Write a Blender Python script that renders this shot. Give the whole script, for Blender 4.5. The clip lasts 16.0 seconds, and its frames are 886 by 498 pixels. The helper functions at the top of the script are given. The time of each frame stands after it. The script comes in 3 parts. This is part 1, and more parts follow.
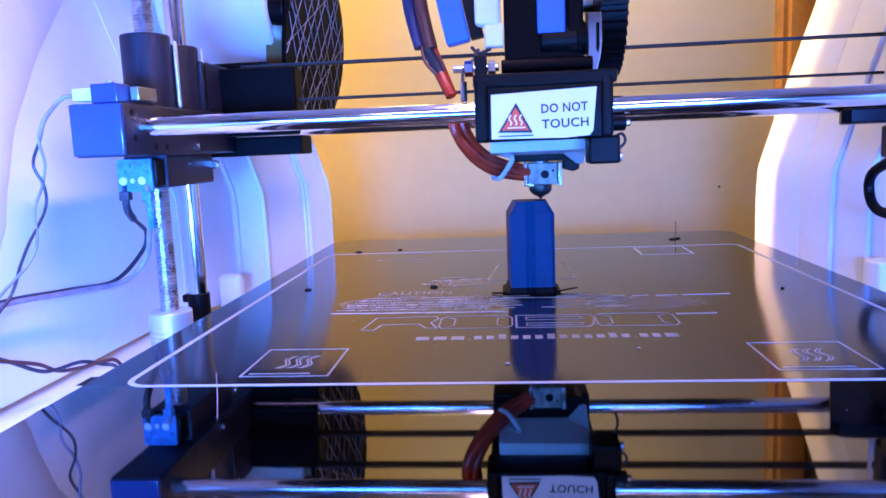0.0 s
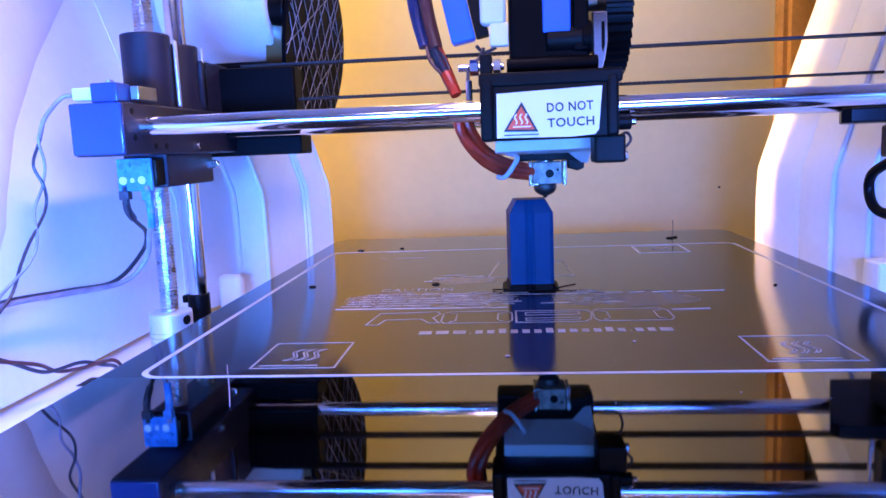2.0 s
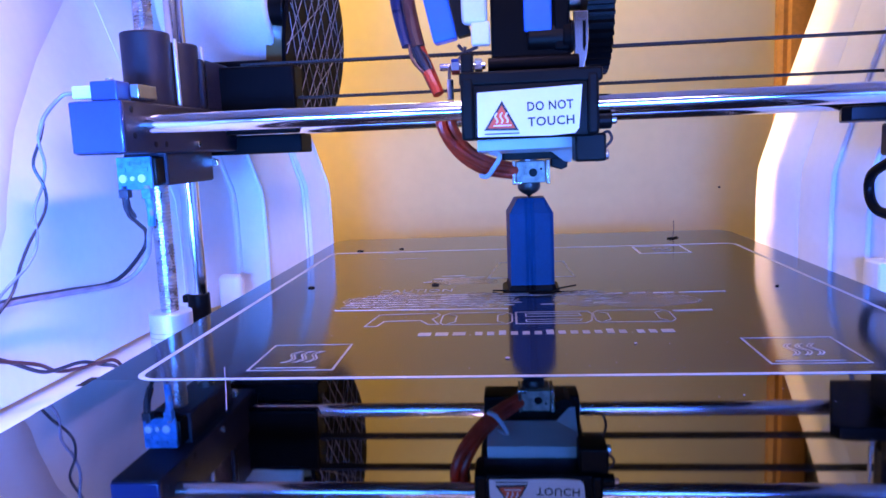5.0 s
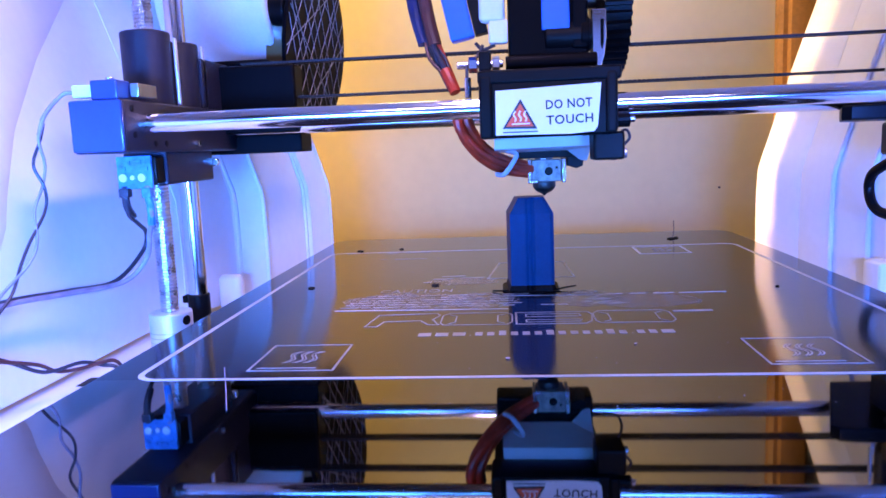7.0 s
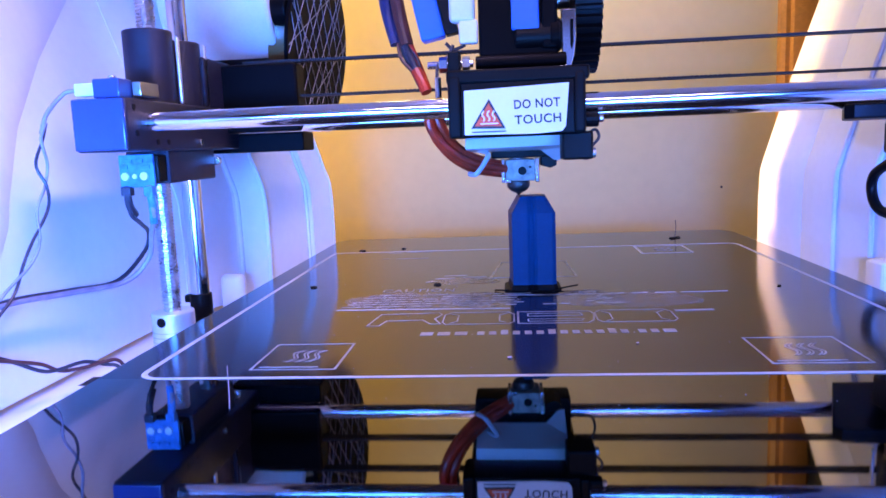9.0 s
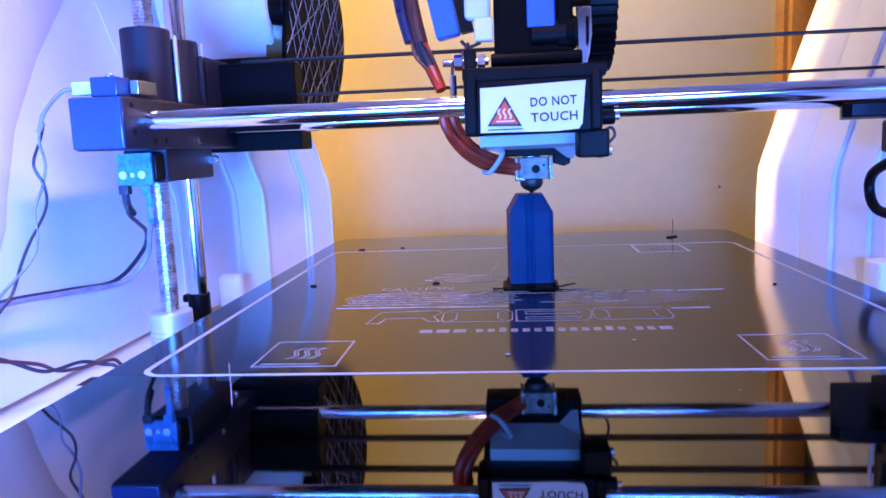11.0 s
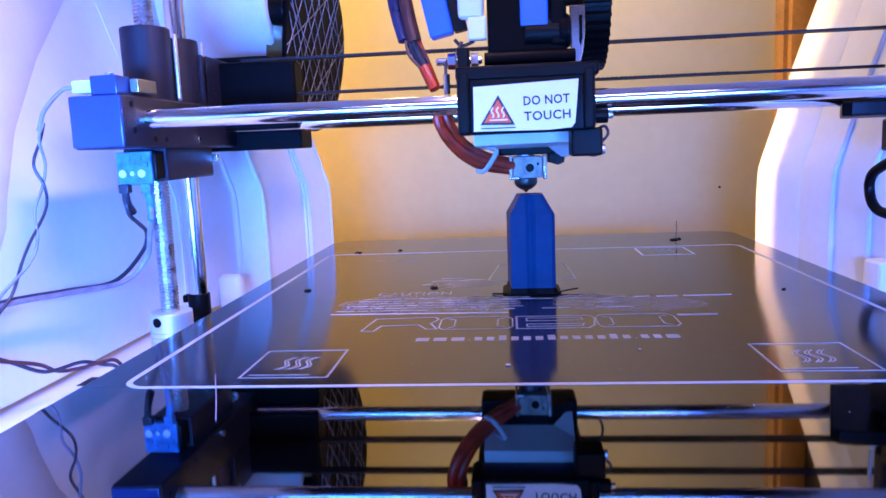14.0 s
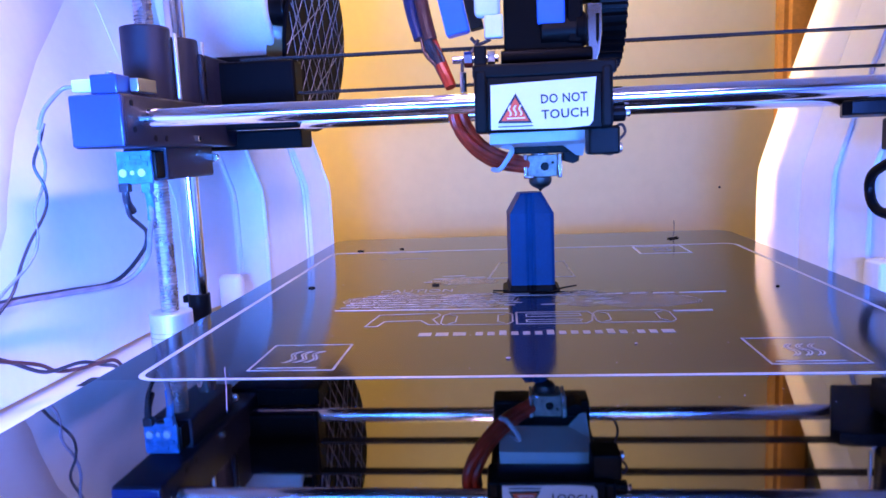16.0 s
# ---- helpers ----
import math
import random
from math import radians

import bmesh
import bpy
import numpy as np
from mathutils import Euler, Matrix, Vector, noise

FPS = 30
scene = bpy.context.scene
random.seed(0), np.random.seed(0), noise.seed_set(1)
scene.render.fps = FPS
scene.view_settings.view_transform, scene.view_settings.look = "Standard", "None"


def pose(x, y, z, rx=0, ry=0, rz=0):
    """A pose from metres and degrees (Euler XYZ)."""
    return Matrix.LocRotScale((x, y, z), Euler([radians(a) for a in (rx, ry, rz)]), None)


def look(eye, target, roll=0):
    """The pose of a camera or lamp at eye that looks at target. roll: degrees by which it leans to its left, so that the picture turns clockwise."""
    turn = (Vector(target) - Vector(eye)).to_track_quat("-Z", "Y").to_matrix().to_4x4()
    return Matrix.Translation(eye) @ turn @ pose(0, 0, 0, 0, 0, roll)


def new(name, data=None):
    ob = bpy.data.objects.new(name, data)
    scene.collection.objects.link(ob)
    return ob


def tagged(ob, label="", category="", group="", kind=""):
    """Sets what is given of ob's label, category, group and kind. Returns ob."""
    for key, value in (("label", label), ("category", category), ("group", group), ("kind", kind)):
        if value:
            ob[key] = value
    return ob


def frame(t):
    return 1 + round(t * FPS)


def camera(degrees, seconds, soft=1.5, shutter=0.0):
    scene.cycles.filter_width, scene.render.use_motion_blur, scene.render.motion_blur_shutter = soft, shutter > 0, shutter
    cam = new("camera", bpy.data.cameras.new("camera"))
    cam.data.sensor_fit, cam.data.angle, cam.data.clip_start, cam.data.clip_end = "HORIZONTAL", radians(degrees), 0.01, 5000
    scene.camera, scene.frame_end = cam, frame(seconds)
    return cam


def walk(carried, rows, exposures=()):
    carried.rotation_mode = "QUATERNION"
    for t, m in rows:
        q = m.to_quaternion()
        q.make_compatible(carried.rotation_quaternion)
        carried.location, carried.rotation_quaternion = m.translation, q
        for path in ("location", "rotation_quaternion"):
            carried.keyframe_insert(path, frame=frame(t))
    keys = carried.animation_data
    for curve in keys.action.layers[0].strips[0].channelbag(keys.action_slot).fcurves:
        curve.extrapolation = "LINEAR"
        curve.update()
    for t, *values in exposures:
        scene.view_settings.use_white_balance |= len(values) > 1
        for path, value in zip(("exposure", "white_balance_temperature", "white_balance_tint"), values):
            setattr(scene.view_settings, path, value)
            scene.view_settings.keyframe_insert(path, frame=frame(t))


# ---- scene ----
# ---- camera ----
EYE = Vector((0.0, 0.0, 0.0669))
AHEAD = Vector((-0.093505, 0.985695, -0.140225))


def view(yaw=0.0, nod=0.0):
    """The camera's pose, with a shake of some tenths of a degree."""
    m = look(EYE, EYE + AHEAD, -2.306)
    return Matrix.Translation(EYE) @ Matrix.Rotation(radians(yaw), 4, "Z") @ Matrix.Translation(-EYE) @ m @ pose(0, 0, 0, nod)


cam = camera(62.7, 16.0, soft=1.6)
walk(cam, [(0.0, view()), (2.8, view(0.0, 0.04)), (3.0, view(0.15)), (3.2, view()), (8.7, view(0.02, 0.06)), (9.0, view(0.16, 0.03)),
           (9.3, view(0.02)), (16.0, view(0.03, 0.04))],
     [(0.0, -0.27), (0.5, -0.29), (1.0, -0.31), (2.0, -0.33), (2.5, -0.31), (3.0, -0.35), (3.5, -0.42), (4.0, -0.36), (6.5, -0.31), (7.5, -0.24), (8.0, -0.20),
      (8.5, -0.29), (9.0, -0.33), (11.5, -0.28), (12.0, -0.17), (12.5, -0.31), (13.5, -0.28), (14.0, -0.29), (15.0, -0.21), (15.5, -0.18), (16.0, -0.21)])

# ---- light ----
world = bpy.data.worlds.new("world")
scene.world = world
world.use_nodes = True
world.node_tree.nodes["Background"].inputs[0].default_value = (1.0, 0.75, 0.5, 1)
world.node_tree.nodes["Background"].inputs[1].default_value = 0.05


def area(name, eye, target, sx, sy, watts, colour, spread=180):
    d = bpy.data.lights.new(name, "AREA")
    d.shape, d.size, d.size_y, d.energy, d.color, d.spread = "RECTANGLE", sx, sy, watts, colour, radians(spread)
    ob = new(name, d)
    ob.matrix_world = look(eye, target)
    return ob


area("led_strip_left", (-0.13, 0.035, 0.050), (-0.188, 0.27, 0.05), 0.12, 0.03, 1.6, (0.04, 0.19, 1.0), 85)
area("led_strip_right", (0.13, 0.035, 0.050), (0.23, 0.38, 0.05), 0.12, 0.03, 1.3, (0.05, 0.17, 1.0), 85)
area("low_fill_front", (0.0, 0.045, 0.008), (0.0, 0.31, 0.062), 0.30, 0.014, 0.36, (0.05, 0.26, 1.0), 75)
area("fill_panel_front", (0.0, -0.055, 0.050), (0.0, 0.31, 0.050), 0.42, 0.23, 0.15, (0.16, 0.26, 1.0), 120)
area("fill_top", (-0.02, 0.27, 0.315), (-0.10, 0.27, 0.0), 0.26, 0.03, 0.76, (0.76, 0.53, 1.0), 100)
area("fill_header", (0.03, -0.030, 0.265), (0.03, 0.283, 0.077), 0.30, 0.02, 0.12, (0.80, 0.62, 1.0), 60)
area("rim_beam", (-0.33, 0.5585, 0.04), (0.19, 0.53, 0.07), 0.006, 0.12, 0.60, (1.0, 0.56, 0.18), 45)
area("room_lamp", (-0.26, 0.66, 0.18), (-0.14, 0.76, 0.17), 0.05, 0.36, 0.20, (1.0, 0.60, 0.17), 95)
area("gap_lamp", (-0.36, 0.28, -0.005), (-0.20, 0.30, -0.03), 0.05, 0.30, 0.2, (1.0, 0.58, 0.20))
area("upper_rear_lamp", (0.0, 0.64, 0.45), (0.06, 0.74, 0.10), 0.30, 0.12, 2.6, (1.0, 0.77, 0.42))


# ---- materials ----
def material(name, colour, rough=0.5, metal=0.0, spec=0.5, ior=1.45, vary=0.06, scale=60.0, bump=0.0, bscale=400.0, coat=0.0):
    """A surface with stains at a large and a small scale, uneven gloss and fine relief."""
    m = bpy.data.materials.new(name)
    m.use_nodes = True
    nt = m.node_tree
    n, l = nt.nodes, nt.links
    b = n["Principled BSDF"]
    b.inputs["Metallic"].default_value, b.inputs["IOR"].default_value = metal, ior
    b.inputs["Specular IOR Level"].default_value, b.inputs["Coat Weight"].default_value = spec, coat
    geo = n.new("ShaderNodeNewGeometry")
    big, small = n.new("ShaderNodeTexNoise"), n.new("ShaderNodeTexNoise")
    big.inputs["Scale"].default_value, small.inputs["Scale"].default_value = scale, scale * 14
    big.inputs["Detail"].default_value = 4
    l.new(geo.outputs["Position"], big.inputs["Vector"])
    l.new(geo.outputs["Position"], small.inputs["Vector"])
    add = n.new("ShaderNodeMath")
    add.operation = "MULTIPLY_ADD"
    add.inputs[1].default_value = 0.4
    l.new(small.outputs["Fac"], add.inputs[0])
    l.new(big.outputs["Fac"], add.inputs[2])
    ramp = n.new("ShaderNodeMapRange")
    ramp.inputs["From Min"].default_value, ramp.inputs["From Max"].default_value = 0.4, 1.0
    ramp.inputs["To Min"].default_value, ramp.inputs["To Max"].default_value = 1 - vary * 2, 1 + vary
    l.new(add.outputs[0], ramp.inputs["Value"])
    mul = n.new("ShaderNodeVectorMath")
    mul.operation = "MULTIPLY"
    mul.inputs[0].default_value = colour
    l.new(ramp.outputs[0], mul.inputs[1])
    l.new(mul.outputs[0], b.inputs["Base Color"])
    rr = n.new("ShaderNodeMapRange")
    rr.inputs["To Min"].default_value, rr.inputs["To Max"].default_value = rough * 0.8, rough * 1.2
    l.new(big.outputs["Fac"], rr.inputs["Value"])
    l.new(rr.outputs[0], b.inputs["Roughness"])
    if bump:
        t = n.new("ShaderNodeTexNoise")
        t.inputs["Scale"].default_value = bscale
        l.new(geo.outputs["Position"], t.inputs["Vector"])
        bu = n.new("ShaderNodeBump")
        bu.inputs["Strength"].default_value, bu.inputs["Distance"].default_value = bump, 0.0005
        l.new(t.outputs["Fac"], bu.inputs["Height"])
        l.new(bu.outputs[0], b.inputs["Normal"])
    return m


def layered(name, colour, pitch, rough):
    """Printed plastic: fine horizontal layer lines as relief."""
    m = material(name, colour, rough=rough, vary=0.12, scale=90)
    n, l = m.node_tree.nodes, m.node_tree.links
    w = n.new("ShaderNodeTexWave")
    w.bands_direction, w.inputs["Scale"].default_value, w.inputs["Distortion"].default_value = "Z", 0.314 / pitch, 0.3
    geo = n.new("ShaderNodeNewGeometry")
    l.new(geo.outputs["Position"], w.inputs["Vector"])
    bu = n.new("ShaderNodeBump")
    bu.inputs["Strength"].default_value, bu.inputs["Distance"].default_value = 0.35, 0.0002
    l.new(w.outputs["Fac"], bu.inputs["Height"])
    l.new(bu.outputs[0], n["Principled BSDF"].inputs["Normal"])
    return m


WHITE = material("white_plastic", (0.80, 0.79, 0.80), rough=0.35, vary=0.04, scale=12, bump=0.06, bscale=900)
BLACK = material("black_plastic", (0.0035, 0.0035, 0.004), rough=0.42, spec=0.13, vary=0.25, scale=70, bump=0.15, bscale=1500)
GREY = layered("dark_grey_printed_plastic", (0.015, 0.015, 0.026), 0.0003, 0.38)
GREY.node_tree.nodes["Principled BSDF"].inputs["Specular IOR Level"].default_value = 0.3
BLUE_LIT = material("smooth_plastic_blue_lit", (0.02, 0.135, 0.70), rough=0.35, vary=0.06, scale=60)
DARK_BLUE_LIT = material("dark_plastic_blue_lit", (0.02, 0.055, 0.20), rough=0.3, vary=0.08, scale=60)
WARM_LIT = material("plastic_warm_lit", (0.22, 0.14, 0.05), rough=0.3, vary=0.1, scale=60)
MATTE = material("matte_black_plastic", (0.002, 0.002, 0.0025), rough=0.5, spec=0.06, vary=0.25, scale=70)
CHROME = material("polished_steel", (0.80, 0.80, 0.82), rough=0.12, metal=1.0, vary=0.02, scale=40)
STEEL = material("dull_steel", (0.55, 0.55, 0.57), rough=0.32, metal=1.0, vary=0.12, scale=120)
DARKSTEEL = material("oily_dark_steel", (0.65, 0.66, 0.70), rough=0.28, metal=1.0, vary=0.2, scale=150)
ALU = material("brushed_aluminium", (0.75, 0.76, 0.78), rough=0.35, metal=0.7, vary=0.08, scale=90)
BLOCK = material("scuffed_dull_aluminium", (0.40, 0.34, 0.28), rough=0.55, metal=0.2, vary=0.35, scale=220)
BRASS = material("sooty_brass", (0.06, 0.05, 0.045), rough=0.35, metal=0.6, vary=0.3, scale=200)
GLASS = material("dark_mirror_glass", (0.105, 0.096, 0.086), rough=0.03, metal=1.0, vary=0.06, scale=30)
FILM = material("matte_bed_film", (0.010, 0.010, 0.011), rough=0.11, metal=0.0, ior=1.42, vary=0.12, scale=25)
FILM.node_tree.nodes["Principled BSDF"].inputs["Specular Tint"].default_value = (0.8, 0.8, 0.8, 1)
HAZE = material("dried_glue_haze", (0.55, 0.55, 0.58), rough=0.6, vary=0.3, scale=160)
hz = HAZE.node_tree
spots, fade = hz.nodes.new("ShaderNodeTexNoise"), hz.nodes.new("ShaderNodeMapRange")
spots.inputs["Scale"].default_value, spots.inputs["Detail"].default_value = 220, 5
fade.inputs["From Min"].default_value, fade.inputs["From Max"].default_value = 0.38, 0.75
fade.inputs["To Max"].default_value = 0.24
where, place, ball, soften = [hz.nodes.new("ShaderNode" + k) for k in ("NewGeometry", "TexCoord", "VectorMath", "MapRange")]
centre, blend = hz.nodes.new("ShaderNodeVectorMath"), hz.nodes.new("ShaderNodeMath")
centre.operation, ball.operation, blend.operation = "SUBTRACT", "LENGTH", "MULTIPLY"
centre.inputs[1].default_value = (0.5, 0.5, 0.5)
soften.inputs["From Min"].default_value, soften.inputs["From Max"].default_value = 0.60, 0.50
soften.interpolation_type = "SMOOTHSTEP"
hz.links.new(place.outputs["Generated"], centre.inputs[0])
hz.links.new(centre.outputs["Vector"], ball.inputs[0])
hz.links.new(ball.outputs["Value"], soften.inputs["Value"])
hz.links.new(where.outputs["Position"], spots.inputs["Vector"])
hz.links.new(spots.outputs["Fac"], fade.inputs["Value"])
hz.links.new(fade.outputs[0], blend.inputs[0])
hz.links.new(soften.outputs[0], blend.inputs[1])
hz.links.new(blend.outputs[0], hz.nodes["Principled BSDF"].inputs["Alpha"])
LOGO = material("faded_white_ink", (0.22, 0.215, 0.22), rough=0.4, vary=0.3, scale=90)
INK = material("white_ink", (0.36, 0.36, 0.38), rough=0.4, vary=0.10, scale=60)
WORN_INK = material("worn_white_ink", (0.25, 0.245, 0.25), rough=0.4, vary=0.45, scale=160)
BLUE = layered("blue_printed_plastic", (0.001, 0.040, 0.115), 0.0004, 0.45)
BLUE.node_tree.nodes["Principled BSDF"].inputs["Specular IOR Level"].default_value = 0.12
LABEL = material("white_label_paper", (0.80, 0.80, 0.80), rough=0.4, vary=0.03, scale=50)
FLAP = material("white_tape", (0.74, 0.76, 0.78), rough=0.3, vary=0.05, scale=60)
RED = material("red_wire_sleeve", (0.60, 0.045, 0.015), rough=0.35, vary=0.3, scale=150)
BROWN = material("brown_wire", (0.09, 0.025, 0.02), rough=0.4, vary=0.2, scale=150)
WIRE = material("dark_wire", (0.035, 0.03, 0.04), rough=0.4, vary=0.2, scale=150)
LILAC = material("pale_wire", (0.30, 0.26, 0.34), rough=0.4, vary=0.2, scale=150)
SLEEVE = material("dark_blue_sleeve", (0.012, 0.02, 0.07), rough=0.3, vary=0.2, scale=150)
TIE = material("pale_nylon", (0.52, 0.54, 0.60), rough=0.35, vary=0.1, scale=120)
LATTICE = material("pale_grey_plastic", (0.25, 0.24, 0.25), rough=0.4, vary=0.3, scale=150)
PCB = material("blue_circuit_board", (0.05, 0.24, 0.55), rough=0.35, vary=0.3, scale=300)
ORANGE = material("warning_orange", (0.80, 0.10, 0.03), rough=0.4, vary=0.08, scale=100)
DARKINK = material("black_ink", (0.03, 0.03, 0.035), rough=0.45, vary=0.1, scale=100)
RUBBER = material("belt_rubber", (0.007, 0.007, 0.008), rough=0.65, vary=0.2, scale=200)
FILAMENT = material("white_filament", (0.80, 0.79, 0.76), rough=0.35, vary=0.05, scale=40)
PAINT = material("cream_wall_paint", (0.72, 0.59, 0.29), rough=0.7, vary=0.05, scale=6, bump=0.15, bscale=250)
WOOD = material("orange_stained_wood", (0.62, 0.28, 0.075), rough=0.45, vary=0.2, scale=20, bump=0.1)
TABLE = material("table_wood", (0.25, 0.16, 0.09), rough=0.5, vary=0.2, scale=12)


# ---- mesh helpers: all lengths in millimetres, in world space ----
BASE = {}


def thing(name, base, label, category, group=""):
    ob = new(name)
    ob.empty_display_size = 0.01
    ob.location = Vector(base) / 1000
    BASE[ob] = Vector(base)
    return tagged(ob, label, category, group)


def finish(name, bm, mat, base, smooth=None):
    bmesh.ops.recalc_face_normals(bm, faces=bm.faces[:])
    me = bpy.data.meshes.new(name)
    bm.to_mesh(me)
    bm.free()
    me.transform(Matrix.Scale(0.001, 4) @ Matrix.Translation(-Vector(base)))
    me.materials.append(mat)
    me.shade_smooth()
    me.set_sharp_from_angle(angle=radians(smooth or 22))
    return me


def part(name, bm, mat, parent, label="", origin=None):
    """One mesh object under a thing or a part. origin: its own pivot, in world millimetres."""
    base = Vector(origin) if origin else BASE[parent]
    ob = new(name, finish(name, bm, mat, base))
    ob.parent = parent
    ob.location = (base - BASE[parent]) / 1000
    BASE[ob] = base
    return tagged(ob, label) if label else ob


def solo(name, bm, mat, label="", category="", kind="", base=None):
    """A thing or a piece of the setting that is one mesh."""
    base = Vector(base) if base else sum((v.co for v in bm.verts), Vector()) / len(bm.verts)
    ob = new(name, finish(name, bm, mat, base))
    ob.location = base / 1000
    BASE[ob] = base
    return tagged(ob, label, category, kind=kind)


def box(x0, x1, y0, y1, z0, z1, bevel=0.6, bm=None, segs=2):
    own = bmesh.new()
    bmesh.ops.create_cube(own, size=1.0)
    for v in own.verts:
        v.co = Vector(((x0 + x1) / 2 + v.co.x * (x1 - x0), (y0 + y1) / 2 + v.co.y * (y1 - y0), (z0 + z1) / 2 + v.co.z * (z1 - z0)))
    if bevel:
        bmesh.ops.bevel(own, geom=own.edges[:], offset=bevel, segments=segs, affect="EDGES", profile=0.5)
    return merge(bm, own)


def merge(bm, own):
    if bm is None:
        return own
    me = bpy.data.meshes.new("tmp")
    own.to_mesh(me)
    own.free()
    bm.from_mesh(me)
    bpy.data.meshes.remove(me)
    return bm


def cyl(p, q, r, segs=24, bevel=0.3, bm=None, r2=None):
    own = bmesh.new()
    p, q = Vector(p), Vector(q)
    bmesh.ops.create_cone(own, cap_ends=True, segments=segs, radius1=r, radius2=r if r2 is None else r2, depth=(q - p).length)
    if bevel:
        rim = [e for e in own.edges if any(len(f.verts) > 4 for f in e.link_faces)]
        bmesh.ops.bevel(own, geom=rim, offset=bevel, segments=2, affect="EDGES", profile=0.5)
    turn = (q - p).to_track_quat("Z", "Y").to_matrix().to_4x4()
    own.transform(Matrix.Translation((p + q) / 2) @ turn)
    return merge(bm, own)


def smooth_path(points, n=8):
    pts = [Vector(p) for p in points]
    pts = [2 * pts[0] - pts[1]] + pts + [2 * pts[-1] - pts[-2]]
    out = []
    for a, b, c, d in zip(pts, pts[1:], pts[2:], pts[3:]):
        for i in range(n):
            t = i / n
            out.append(0.5 * (2 * b + (c - a) * t + (2 * a - 5 * b + 4 * c - d) * t * t + (3 * b - a - 3 * c + d) * t ** 3))
    return out + [pts[-2]]


def tube(points, r, segs=8, n=8, bm=None, flat=1.0):
    """A round wire along a smooth way through the points."""
    own = bmesh.new()
    way = smooth_path(points, n)
    rings = []
    for i, p in enumerate(way):
        d = (way[min(i + 1, len(way) - 1)] - way[max(i - 1, 0)]).normalized()
        side = d.cross(Vector((0.13, 0.31, 0.94))).normalized()
        up = side.cross(d)
        rings.append([own.verts.new(p + r * (math.cos(a) * side + flat * math.sin(a) * up)) for a in (2 * math.pi * k / segs for k in range(segs))])
    for a, b in zip(rings, rings[1:]):
        for k in range(segs):
            own.faces.new((a[k], a[(k + 1) % segs], b[(k + 1) % segs], b[k]))
    own.faces.new(rings[0][::-1])
    own.faces.new(rings[-1])
    return merge(bm, own)


def lathe(x, y, rings, segs=28):
    """A turned body about an upright axis through rings of (z, radius)."""
    own = bmesh.new()
    rows = [[own.verts.new((x + r * math.cos(2 * math.pi * k / segs), y + r * math.sin(2 * math.pi * k / segs), z)) for k in range(segs)] for z, r in rings]
    for a, b in zip(rows, rows[1:]):
        for k in range(segs):
            own.faces.new((a[k], a[(k + 1) % segs], b[(k + 1) % segs], b[k]))
    own.faces.new(rows[0][::-1])
    own.faces.new(rows[-1])
    return own


def prism(outline, axis, a, b, bevel=0.0, bm=None):
    """A flat outline of (u, v), drawn out along an axis from a to b."""
    own = bmesh.new()
    put = {"x": lambda u, v, w: (w, u, v), "y": lambda u, v, w: (u, w, v), "z": lambda u, v, w: (u, v, w)}[axis]
    lo = [own.verts.new(put(u, v, a)) for u, v in outline]
    hi = [own.verts.new(put(u, v, b)) for u, v in outline]
    k = len(outline)
    for i in range(k):
        own.faces.new((lo[i], lo[(i + 1) % k], hi[(i + 1) % k], hi[i]))
    caps = [own.faces.new(lo[::-1]), own.faces.new(hi)]
    if bevel:
        bmesh.ops.recalc_face_normals(own, faces=own.faces[:])
        bmesh.ops.bevel(own, geom=list({e for f in caps for e in f.edges}), offset=bevel, segments=2, affect="EDGES", profile=0.5)
    return merge(bm, own)


def stroke(points, w, z0, z1, closed=False, bm=None):
    """A printed line of width w on the plane between z0 and z1 through points (x, y)."""
    own = bmesh.new()
    pts = [Vector((x, y)) for x, y in points]
    k = len(pts)
    rows = []
    for i, p in enumerate(pts):
        a = pts[i - 1] if closed or i else None
        b = pts[(i + 1) % k] if closed or i < k - 1 else None
        d1 = (p - a).normalized() if a is not None else (b - p).normalized()
        d2 = (b - p).normalized() if b is not None else d1
        d = (d1 + d2).normalized()
        nrm = Vector((-d.y, d.x)) * (w / 2 / max(0.35, d.dot(d1)))
        rows.append([own.verts.new((q.x, q.y, z)) for q in (p - nrm, p + nrm) for z in (z0, z1)])
    for i in range(k if closed else k - 1):
        r, s = rows[i], rows[(i + 1) % k]
        for u, v in ((0, 1), (1, 3), (3, 2), (2, 0)):
            own.faces.new((r[u], r[v], s[v], s[u]))
    if not closed:
        own.faces.new((rows[0][0], rows[0][1], rows[0][3], rows[0][2]))
        own.faces.new((rows[-1][0], rows[-1][1], rows[-1][3], rows[-1][2]))
    return merge(bm, own)


def lettering(text, size, m, width, depth=0.06, bold=0.0):
    """Words in the built-in font, of a set width, laid out by the matrix m (millimetres)."""
    cu = bpy.data.curves.new("text", "FONT")
    cu.body, cu.size, cu.extrude, cu.resolution_u = text, size, depth, 3
    cu.space_character, cu.offset = 1.08, bold
    tmp = bpy.data.objects.new("text", cu)
    me = bpy.data.meshes.new_from_object(tmp)
    own = bmesh.new()
    own.from_mesh(me)
    xs = [v.co.x for v in own.verts]
    own.transform(m @ Matrix.Diagonal((width / (max(xs) - min(xs)), 1, 1, 1)) @ Matrix.Translation((-min(xs), 0, 0)))
    bpy.data.objects.remove(tmp)
    bpy.data.curves.remove(cu)
    bpy.data.meshes.remove(me)
    return own


